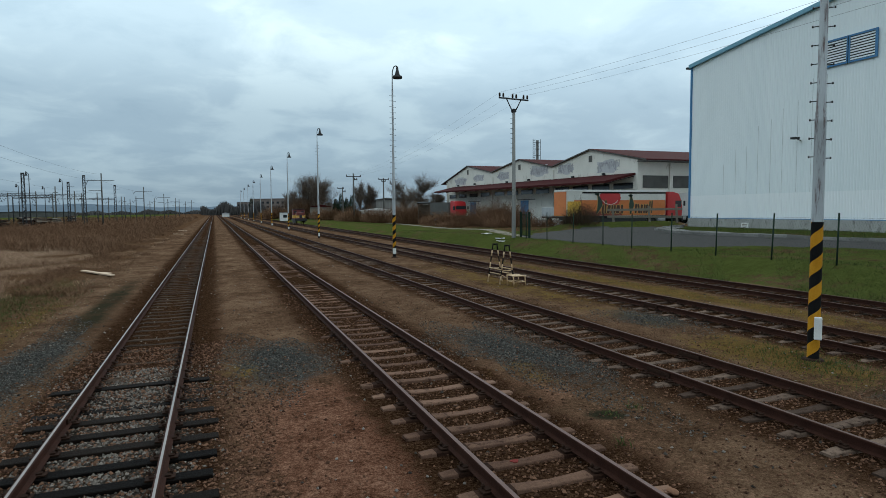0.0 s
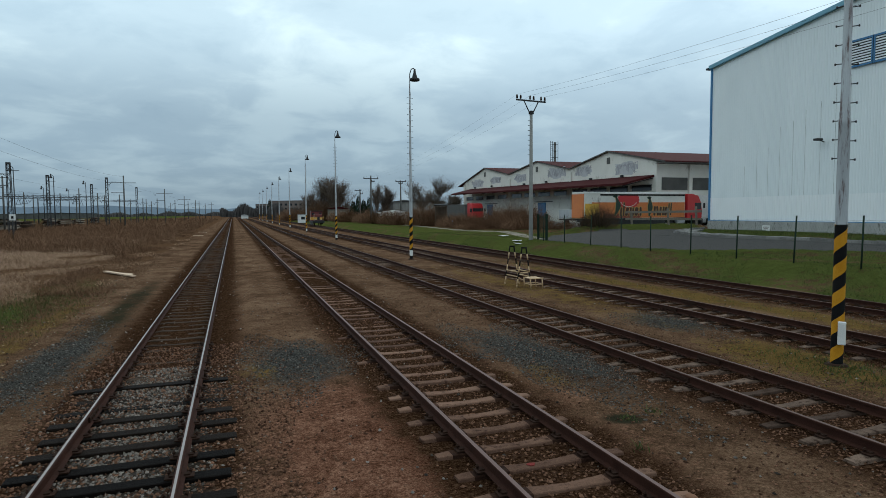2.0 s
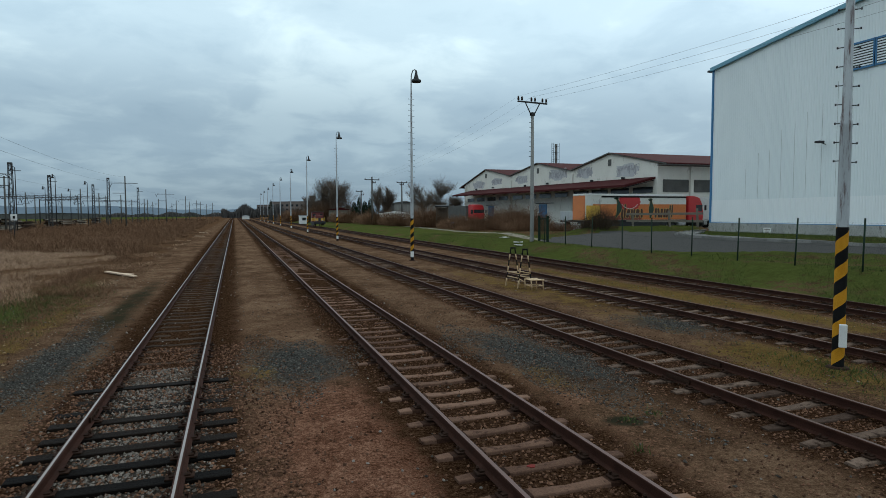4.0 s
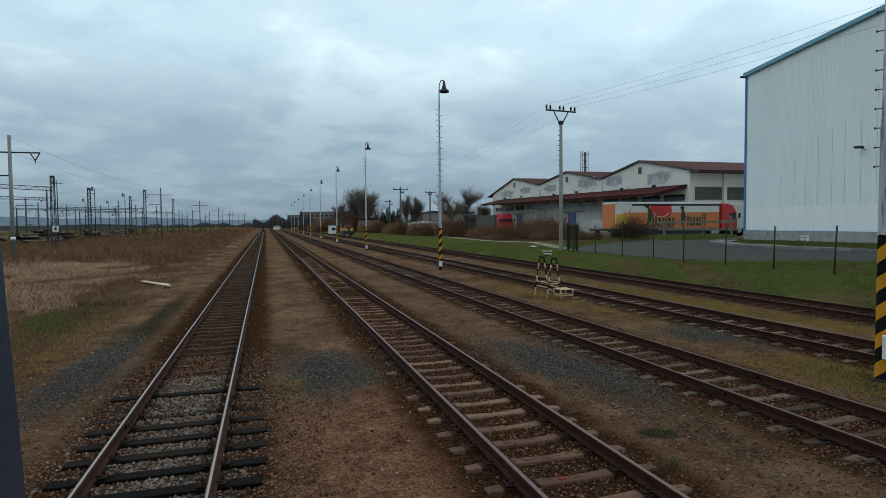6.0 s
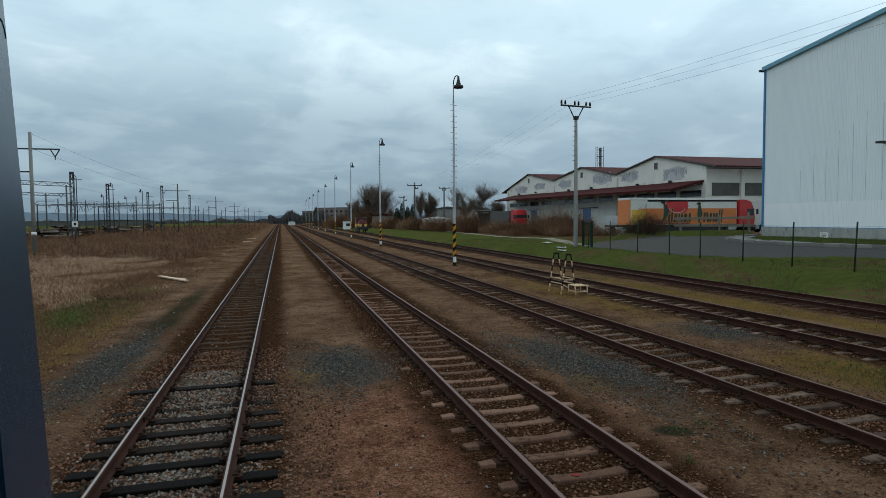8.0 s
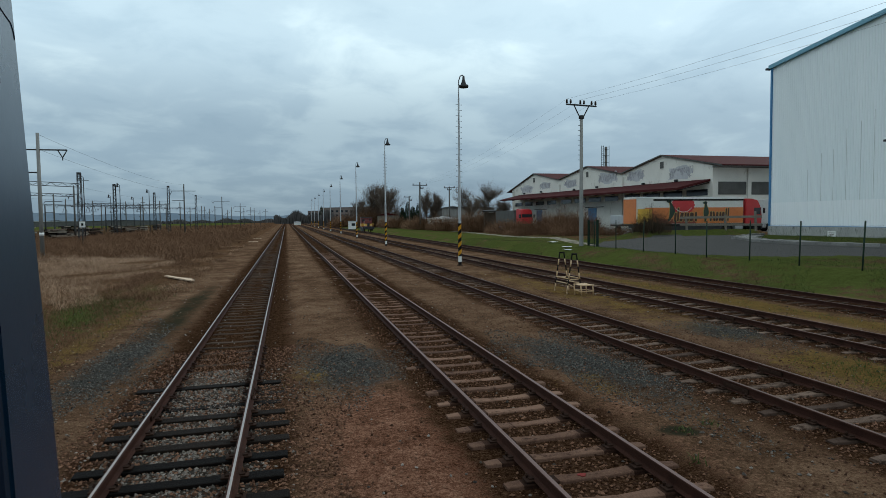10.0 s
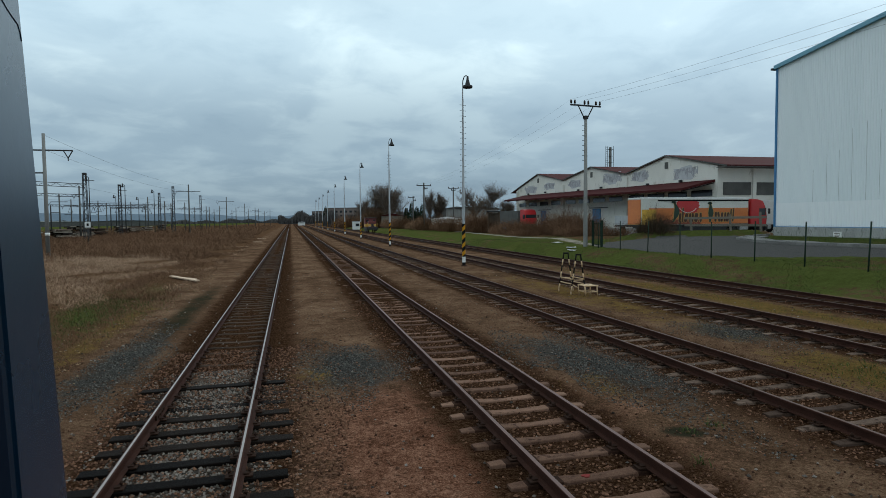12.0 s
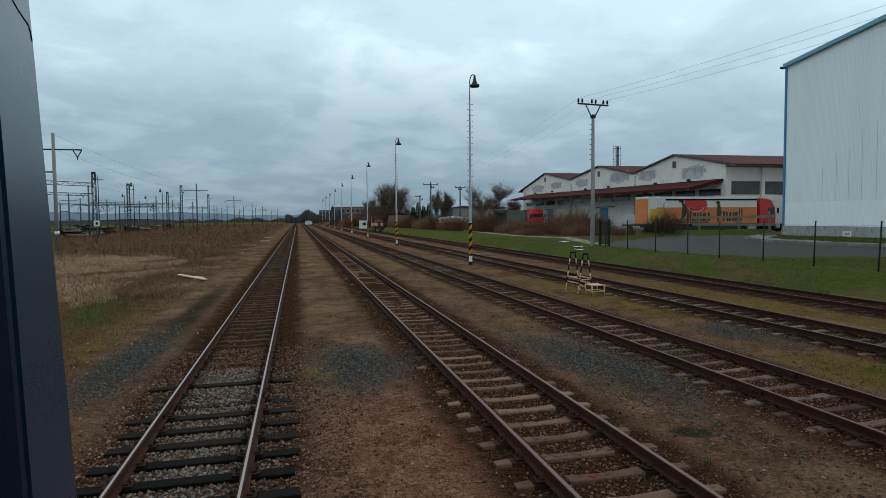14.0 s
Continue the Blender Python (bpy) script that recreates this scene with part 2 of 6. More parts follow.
M_CONIFER = mat("dark_conifer_needles", (0.012, 0.022, 0.014), (0.03, 0.045, 0.026), 1, 0.95, 0.0, 10)
# Far wood colour is paled and greyed to carry the distance haze.
M_FARWOOD = mat("hazed_bare_wood", (0.062, 0.06, 0.06), (0.115, 0.106, 0.10), 0.06, 0.95, 0.0, 0.6)
M_FARBLOCK = mat("pinkish_grey_plaster", (0.15, 0.125, 0.115), (0.22, 0.185, 0.17), 0.05, 0.95, 0.0, 0.5)
M_LITTERBROWN = mat("dead_leaf_brown", (0.04, 0.024, 0.012), (0.30, 0.21, 0.13), 3, 0.95, 0.0, 20, island=0.8, spec=0.1)
# Distance haze is mixed into the hills' blue-grey base colour.
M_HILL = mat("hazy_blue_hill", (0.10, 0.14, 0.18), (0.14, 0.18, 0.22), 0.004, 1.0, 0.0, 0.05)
M_PORCELAIN = mat("brown_porcelain", (0.02, 0.014, 0.012), (0.05, 0.03, 0.025), 8, 0.25, 0.0, 40)
M_PAVER = mat("grey_paving", (0.143, 0.137, 0.13), (0.247, 0.24, 0.227), 2, 0.9, 0.3, 25, rnd=0.35)
M_LEAF = mat("pale_litter", (0.5, 0.5, 0.48), (0.75, 0.75, 0.72), 5, 0.8, 0.1, 40)


# ---------------------------------------------------------------- mesh helpers
def link(name, bm, material, smooth=False):
    me = bpy.data.meshes.new(name)
    bm.normal_update()
    bm.to_mesh(me)
    bm.free()
    for m in material if isinstance(material, (list, tuple)) else [material]:
        me.materials.append(m)
    if smooth:
        for p in me.polygons:
            p.use_smooth = True
    return new(name, me)


def part(name, bm, material, parent, label="", smooth=False):
    ob = link(name, bm, material, smooth)
    ob.parent = parent
    if label:
        ob["label"] = label
    return ob


def share(name, mesh, parent, m):
    ob = new(name, mesh)
    ob.parent = parent
    ob.matrix_basis = m
    return ob


def raw(name, verts, faces, material, smooth=False):
    me = bpy.data.meshes.new(name)
    me.from_pydata(verts if isinstance(verts, list) else verts.tolist(), [], faces if isinstance(faces, list) else faces.tolist())
    for m in material if isinstance(material, (list, tuple)) else [material]:
        me.materials.append(m)
    if smooth:
        me.polygons.foreach_set("use_smooth", np.ones(len(me.polygons), dtype=bool))
    me.update()
    return new(name, me)


def box(bm, c, s, m=None, bevel=0.0, mi=0):
    r = bmesh.ops.create_cube(bm, size=1.0)
    vs = r["verts"]
    mm = (m or Matrix()) @ Matrix.Translation(c) @ Matrix.Diagonal((*s, 1))
    bmesh.ops.transform(bm, matrix=mm, verts=vs)
    fs = {f for v in vs for f in v.link_faces}
    for f in fs:
        f.material_index = mi
    if bevel:
        es = list({e for v in vs for e in v.link_edges})
        bmesh.ops.bevel(bm, geom=es, offset=bevel, segments=2, affect="EDGES", profile=0.6)
    return bm


def B(c, s, m=None, bevel=0.0):
    return box(bmesh.new(), c, s, m, bevel)


def tube(bm, p0, p1, r0, r1=None, n=8, mi=0, cap=True):
    r1 = r0 if r1 is None else r1
    p0, p1 = Vector(p0), Vector(p1)
    d = (p1 - p0).normalized()
    a = d.orthogonal().normalized()
    b = d.cross(a)
    rings = []
    for p, r in ((p0, r0), (p1, r1)):
        rings.append([bm.verts.new(p + (a * math.cos(2 * math.pi * k / n) + b * math.sin(2 * math.pi * k / n)) * r) for k in range(n)])
    for k in range(n):
        f = bm.faces.new((rings[0][k], rings[0][(k + 1) % n], rings[1][(k + 1) % n], rings[1][k]))
        f.material_index = mi
        f.smooth = n > 5
    if cap:
        bm.faces.new(rings[0][::-1]).material_index = mi
        bm.faces.new(rings[1]).material_index = mi
    return bm


def T(p0, p1, r0, r1=None, n=8):
    return tube(bmesh.new(), p0, p1, r0, r1, n)


def lathe(bm, profile, n=16, mi=0, at=(0, 0, 0)):
    rings = [[bm.verts.new((at[0] + r * math.cos(2 * math.pi * k / n), at[1] + r * math.sin(2 * math.pi * k / n), at[2] + z)) for k in range(n)] for r, z in profile]
    for a, b in zip(rings, rings[1:]):
        for k in range(n):
            f = bm.faces.new((a[k], a[(k + 1) % n], b[(k + 1) % n], b[k]))
            f.smooth, f.material_index = True, mi
    return bm


def poly(bm, pts, depth, mi=0):
    """A flat outline of 3D points, thickened by the vector depth."""
    d = Vector(depth)
    a = [bm.verts.new(Vector(p)) for p in pts]
    b = [bm.verts.new(Vector(p) + d) for p in pts]
    bm.faces.new(a).material_index = mi
    bm.faces.new(b[::-1]).material_index = mi
    for k in range(len(a)):
        bm.faces.new((a[k], b[k], b[(k + 1) % len(a)], a[(k + 1) % len(a)])).material_index = mi
    bmesh.ops.recalc_face_normals(bm, faces=bm.faces)
    return bm


def thing(name, at, label, category, group="", kind="", rz=0.0):
    ob = new(name)
    ob.empty_display_size = 0.3
    ob.matrix_basis = pose(*at, 0, 0, rz)
    return tagged(ob, label, category, group, kind)


# ---------------------------------------------------------------- ground
def smooth01(a, b, v):
    t = np.clip((v - a) / (b - a), 0, 1)
    return t * t * (3 - 2 * t)


TRACKS = [-1.40, 3.77, 8.83, 14.10, 19.45]
GAUGE = 1.505


def height(x, y):
    x, y = np.asarray(x, float), np.asarray(y, float)
    z = np.full(np.broadcast(x, y).shape, -0.205)
    near = 1 - smooth01(50, 85, y)
    z = z + smooth01(21.3, 24.9, x) * (0.45 + 0.38 * near) + smooth01(25, 36, x) * (0.25 + 0.27 * near)
    z = z + 0.55 * smooth01(50.6, 52.2, y) * (1 - smooth01(54.2, 55.6, y)) * smooth01(31, 36, x) * (1 - smooth01(47, 50, x))
    z = z + smooth01(-4.5, -9, x) * 0.18 + smooth01(-9, -22, x) * 0.25
    wave = 0.022 * np.sin(x * 1.7 + y * 0.31) * np.sin(y * 0.53 + 1.3) + 0.015 * np.sin(x * 3.1 - y * 1.1)
    bed = np.zeros_like(z)
    for c in TRACKS:
        bed = np.maximum(bed, 1 - smooth01(1.15, 1.7, np.abs(x - c)))
    z = z + wave * (1 - bed) - bed * 0.022
    return z


def zat(x, y):
    return float(height(np.array([x]), np.array([y]))[0])


def spaced(stops):
    out = []
    for a, b, n in stops:
        out += list(np.linspace(a, b, n, endpoint=False))
    return np.array(out + [stops[-1][1]])


gx = spaced([(-2500, -300, 8), (-300, -60, 14), (-60, -10, 60), (-10, 27, 185), (27, 60, 66), (60, 300, 14), (300, 2500, 8)])
gy = spaced([(-1500, -40, 8), (-40, 2, 24), (2, 30, 140), (30, 70, 90), (70, 160, 60), (160, 400, 30), (400, 4000, 12)])
GX, GY = np.meshgrid(gx, gy, indexing="ij")
GZ = height(GX, GY)
nx, ny = len(gx), len(gy)
gv = np.stack([GX, GY, GZ], -1).reshape(-1, 3)
ii, jj = np.meshgrid(np.arange(nx - 1), np.arange(ny - 1), indexing="ij")
a0 = (ii * ny + jj).ravel()
gf = np.stack([a0, a0 + ny, a0 + ny + 1, a0 + 1], -1)


def blob(x, y, cx, cy, rx, ry, turn=0.0):
    c, s = math.cos(radians(turn)), math.sin(radians(turn))
    u, v = (x - cx) * c + (y - cy) * s, -(x - cx) * s + (y - cy) * c
    return np.clip(1.25 - np.sqrt((u / rx) ** 2 + (v / ry) ** 2), 0, 1) * 1.0


def inside(x, y, pts):
    r = np.zeros(np.shape(x), bool)
    for (x0, y0), (x1, y1) in zip(pts, pts[1:] + pts[:1]):
        if y0 == y1:
            continue
        r ^= ((y0 > y) != (y1 > y)) & (x < (x1 - x0) * (y - y0) / (y1 - y0) + x0)
    return r


ROAD = [(31.5, -20), (31.0, 22), (29.5, 26.5), (26.8, 29.5), (25.3, 33), (25.3, 47), (29, 50.5), (36, 51), (43, 50.5), (46, 50), (42, 47.5),
        (36.8, 43), (34.3, 38), (34.0, 33), (34.6, 28), (35, 20), (35.4, -20)]
bed = np.zeros_like(GX)
for c in TRACKS:
    bed = np.maximum(bed, 1 - smooth01(0.7, 2.3, np.abs(GX - c)))
PATHX = np.interp(GY, [44, 52, 66, 85, 149, 200], [25.8, 27.0, 31.0, 32.0, 35.5, 38.0])
masks = {
    "bed": bed,
    "pale": (1 - smooth01(0.5, 1.6, np.abs(GX + 1.4))) * (1 - smooth01(12.6, 14, GY)),
    "rust": np.maximum.reduce([0.85 * blob(GX, GY, 2.0, 8.0, 2.6, 5.0), 0.58 * blob(GX, GY, 4.0, 9.0, 3.0, 9.0), 0.5 * blob(GX, GY, 9.0, 9.0, 2.5, 6.0), 0.5 * blob(GX, GY, -0.2, 18, 0.8, 12)]),
    "damp": np.maximum(0.9 * blob(GX, GY, 5.85, 7.75, 0.55, 0.35), 0.6 * blob(GX, GY, -3.6, 24, 0.85, 15)),
    "path": 0.85 * (1 - smooth01(0.45, 0.85, np.abs(GX - PATHX))) * (GY > 46) * (GY < 260),
    "slate": 0.72 * np.maximum.reduce([blob(GX, GY, 1.3, 13.4, 1.6, 2.7), blob(GX, GY, 6.6, 12.2, 1.5, 4.4, 8), blob(GX, GY, 12.2, 14.4, 1.5, 2.2),
                                blob(GX, GY, -3.8, 15.2, 0.95, 5.6, -4), blob(GX, GY, 11.2, 6.0, 1.2, 1.6)]),
    "moss": np.maximum.reduce([0.75 * blob(GX, GY, 11.6, 9.6, 1.7, 3.6), 0.46 * blob(GX, GY, 0.4, 12.9, 0.8, 2.6), 0.55 * blob(GX, GY, 12, 24, 2.0, 16),
                               0.7 * blob(GX, GY, 16.8, 20, 1.2, 22), 0.5 * blob(GX, GY, 5.9, 10.5, 0.8, 1.5), 0.55 * smooth01(-4.4, -5.2, GX) * (1 - smooth01(-6.5, -8, -GX * -1)) * (1 - smooth01(22, 34, GY))]),
    "grass": np.maximum(np.maximum(smooth01(20.9, 21.8, GX) * (0.70 + 0.24 * np.sin(GX * 1.1 + 2 * np.sin(GY * 0.31)) * np.sin(GY * 0.43 + 1.5 * np.sin(GX * 0.7))) * (1 - 0.8 * smooth01(0.6, 1.6, GX - PATHX) * (GY > 56)) * (GX < 48) * (1 - smooth01(240, 300, GY)), 0.66 * blob(GX, GY, -6.9, 22.5, 1.0, 4.0, 14)), 0.55 * blob(GX, GY, -6.1, 30, 0.7, 3.5, 10) + 0.85 * smooth01(-38, -43, GX)),
    "dry": np.maximum(smooth01(-4.9, -6.4, GX), 0.85 * smooth01(0.6, 1.6, GX - PATHX) * (GY > 56) * (GX < 60)),
    "road": inside(GX, GY, ROAD).astype(float),
}
ground = raw("ground", gv, gf, [], True)
for k, v in masks.items():
    at = ground.data.attributes.new(k, "FLOAT", "POINT")
    at.data.foreach_set("value", np.ascontiguousarray(v, dtype=np.float32).ravel())
tagged(ground, "brown trodden railway yard ground with gravel and grass", "ground", kind="structure")


def ground_material():
    m = bpy.data.materials.new("yard_ground")
    m.use_nodes = True
    n, l = m.node_tree.nodes, m.node_tree.links
    b = n["Principled BSDF"]
    pos = n.new("ShaderNodeNewGeometry").outputs["Position"]

    def nz(s, d=5, r=0.62):
        t = n.new("ShaderNodeTexNoise")
        t.inputs["Scale"].default_value, t.inputs["Detail"].default_value, t.inputs["Roughness"].default_value = s, d, r
        l.new(pos, t.inputs["Vector"])
        return t.outputs[0]

    def ramp(fac, stops):
        r = n.new("ShaderNodeValToRGB")
        el = r.color_ramp.elements
        while len(el) < len(stops):
            el.new(0.5)
        for e, (p, c) in zip(el, stops):
            e.position, e.color = p, (*c, 1)
        l.new(fac, r.inputs[0])
        return r.outputs[0]

    def math2(op, a, b2, clamp=False):
        q = n.new("ShaderNodeMath")
        q.operation, q.use_clamp = op, clamp
        for i, v in enumerate((a, b2)):
            if isinstance(v, (int, float)):
                q.inputs[i].default_value = v
            else:
                l.new(v, q.inputs[i])
        return q.outputs[0]

    coarse, mid, fine, grit = nz(0.35), nz(2.2), nz(14), nz(38, 4, 0.8)
    tex = math2("ADD", math2("MULTIPLY", mid, 0.25), math2("ADD", math2("MULTIPLY", fine, 0.3), math2("MULTIPLY", grit, 0.45)))
    speck = math2("ADD", math2("MULTIPLY", fine, 0.4), math2("MULTIPLY", grit, 0.6))
    DIRT = [(0.40, (0.0236, 0.0122, 0.00692)), (0.5, (0.1, 0.0575, 0.0345)), (0.62, (0.236, 0.15, 0.097))]
    red = ramp(tex, [(0.40, (0.032, 0.0128, 0.007)), (0.5, (0.125, 0.0575, 0.035)), (0.62, (0.30, 0.162, 0.108))])
    looks = [
        ("rust", red, 0.7),
        ("damp", ramp(tex, [(0.34, (0.014, 0.014, 0.009)), (0.66, (0.04, 0.036, 0.022))]), 0.6),
        ("bed", ramp(speck, [(0.40, (0.0095, 0.0041, 0.00216)), (0.52, (0.0399, 0.0197, 0.0108)), (0.66, (0.128, 0.0738, 0.0446))]), 0.95),
        ("slate", ramp(speck, [(0.38, (0.0135, 0.0133, 0.0122)), (0.52, (0.043, 0.0415, 0.0375)), (0.68, (0.145, 0.136, 0.122))]), 0.8),
        ("moss", ramp(tex, [(0.36, (0.0515, 0.032, 0.0106)), (0.52, (0.117, 0.074, 0.025)), (0.66, (0.205, 0.123, 0.047))]), 0.9),
        ("dry", ramp(tex, [(0.34, (0.0375, 0.0193, 0.0104)), (0.5, (0.0838, 0.0456, 0.025)), (0.66, (0.156, 0.0916, 0.0525))]), 0.6),
        ("grass", ramp(tex, [(0.34, (0.0286, 0.032, 0.00859)), (0.5, (0.055, 0.068, 0.0172)), (0.66, (0.098, 0.102, 0.033))]), 0.95),
        ("pale", ramp(speck, [(0.36, (0.015, 0.0119, 0.00912)), (0.52, (0.0402, 0.0322, 0.0255)), (0.68, (0.09, 0.0733, 0.0585))]), 0.5),
        ("path", ramp(tex, [(0.34, (0.16, 0.14, 0.11)), (0.66, (0.3, 0.27, 0.22))]), 0.4),
        ("road", ramp(speck, [(0.3, (0.060, 0.058, 0.056)), (0.7, (0.098, 0.094, 0.09))]), 0.08),
    ]
    col = ramp(math2("ADD", math2("MULTIPLY", tex, 0.75), math2("MULTIPLY", coarse, 0.25)), DIRT)
    for key, c, rag in looks:
        at = n.new("ShaderNodeAttribute")
        at.attribute_name = key
        e = math2("ADD", at.outputs["Fac"], math2("MULTIPLY", math2("SUBTRACT", math2("ADD", math2("MULTIPLY", mid, 0.55), math2("MULTIPLY", fine, 0.45)), 0.5), rag * 2.2))
        r = n.new("ShaderNodeMapRange")
        r.interpolation_type = "SMOOTHSTEP"
        r.inputs["From Min"].default_value, r.inputs["From Max"].default_value = 0.32, 0.68
        l.new(e, r.inputs[0])
        g = math2("MULTIPLY", r.outputs[0], math2("GREATER_THAN", at.outputs["Fac"], 0.004))
        mx = n.new("ShaderNodeMix")
        mx.data_type = "RGBA"
        l.new(g, mx.inputs[0])
        l.new(col, mx.inputs[6])
        l.new(c, mx.inputs[7])
        col = mx.outputs[2]
    l.new(col, b.inputs["Base Color"])
    b.inputs["Roughness"].default_value = 0.95
    b.inputs["Specular IOR Level"].default_value = 0.0
    bp = n.new("ShaderNodeBump")
    bp.inputs["Strength"].default_value, bp.inputs["Distance"].default_value = 1.0, 0.06
    l.new(tex, bp.inputs["Height"])
    l.new(bp.outputs[0], b.inputs["Normal"])
    return m


ground.data.materials.append(ground_material())


# ---------------------------------------------------------------- tracks
def rail_mesh(length, top):
    prof = [(-0.07, -0.160), (0.07, -0.160), (0.07, -0.150), (0.012, -0.132), (0.009, -0.045), (0.035, -0.036), (0.036, -0.010), (0.028, 0.0),
            (0.016, 0.0006), (-0.016, 0.0006), (-0.028, 0.0), (-0.036, -0.010), (-0.035, -0.036), (-0.009, -0.045), (-0.012, -0.132), (-0.07, -0.150)]
    n = len(prof)
    vs = [(x, y, z) for y in (0, length) for x, z in prof]
    fs = [(k, (k + 1) % n, n + (k + 1) % n, n + k) for k in range(n)] + [tuple(range(n))[::-1], tuple(range(n, 2 * n))]
    me = bpy.data.meshes.new("rail")
    me.from_pydata(vs, [], fs)
    me.materials.append(M_RAIL)
    me.materials.append(top)
    me.polygons[8].material_index = 1
    if top is not M_STEELTOP:
        me.polygons[7].material_index = me.polygons[9].material_index = 1
    me.update()
    return me


def sleeper_mesh(drop=0.0, look_of=None, ends=0.0):
    st = [(-1.21, -0.178, 0.08), (-1.0, -0.168, 0.095), (-0.52, -0.166, 0.105), (-0.40, -0.176, 0.10), (0, -0.188, 0.085), (0.40, -0.176, 0.10),
          (0.52, -0.166, 0.105), (1.0, -0.168, 0.095), (1.21, -0.178, 0.08)]
    vs, fs = [], []
    for x, z, w in st:
        z -= drop + (ends if abs(x) > 0.9 else 0.0)
        vs += [(x, -w - 0.04, z - 0.16), (x, -w, z - 0.012), (x, -w + 0.012, z), (x, w - 0.012, z), (x, w, z - 0.012), (x, w + 0.04, z - 0.16)]
    for i in range(len(st) - 1):
        for k in range(5):
            fs.append((i * 6 + k, i * 6 + k + 1, i * 6 + k + 7, i * 6 + k + 6))
    fs += [(5, 4, 3, 2, 1, 0), tuple(range(len(vs) - 6, len(vs)))]
    me = bpy.data.meshes.new("sleeper")
    me.from_pydata(vs, [], [f[::-1] for f in fs])
    me.materials.append(look_of or M_SLEEPER)
    if not look_of:
        me.materials.append(M_SEAT)
        for k, p in enumerate(me.polygons):
            if k // 5 in (1, 6):
                p.material_index = 1
    me.update()
    return me


def obj_mesh(bm, material):
    me = bpy.data.meshes.new("piece")
    bm.normal_update()
    bm.to_mesh(me)
    bm.free()
    me.materials.append(material)
    return me


SL_CONC, SL_SUNK, SL_BURIED = sleeper_mesh(), sleeper_mesh(0.028, M_SLEEPER_D), sleeper_mesh(0.022, M_SLEEPER_D, 0.06)
SL_LOW = sleeper_mesh(0.006, None, 0.05)
SL_GREY = sleeper_mesh(0.004, M_SLEEPER_G, 0.004)
SL_WOOD = obj_mesh(B((0, 0, -0.257), (2.7, 0.235, 0.17), bevel=0.025), M_WOOD_TAR)
_clip = bmesh.new()
box(_clip, (0, 0, -0.158), (0.34, 0.15, 0.018))
for sx in (-1, 1):
    tube(_clip, (sx * 0.125, 0.04, -0.15), (sx * 0.125, 0.04, -0.085), 0.014, n=6)
    tube(_clip, (sx * 0.125, 0.04, -0.12), (sx * 0.125, 0.04, -0.105), 0.026, n=6)
    box(_clip, (sx * 0.09, 0.0, -0.14), (0.07, 0.08, 0.02))
CLIP = obj_mesh(_clip, M_IRON)
_fish = bmesh.new()
for sx in (-1, 1):
    box(_fish, (sx * 0.03, 0, -0.09), (0.03, 0.62, 0.085), bevel=0.006)
    for k in (-0.22, -0.08, 0.08, 0.22):
        tube(_fish, (sx * 0.03, k, -0.09), (sx * 0.06, k, -0.09), 0.018, n=6)
FISH = obj_mesh(_fish, M_IRON)
RAILS = {top: rail_mesh(24.99, top) for top in (M_RAILTOP, M_RAILOLD, M_STEELTOP)}
WORDS = ["railway track with worn bright rail heads on tarred wooden sleepers", "brown rusty railway track on old concrete sleepers"]
FIRST = [7.80, 6.69, 7.375, 7.2, 7.0]
PITCH = [0.660, 0.678, 0.676, 0.667, 0.667]
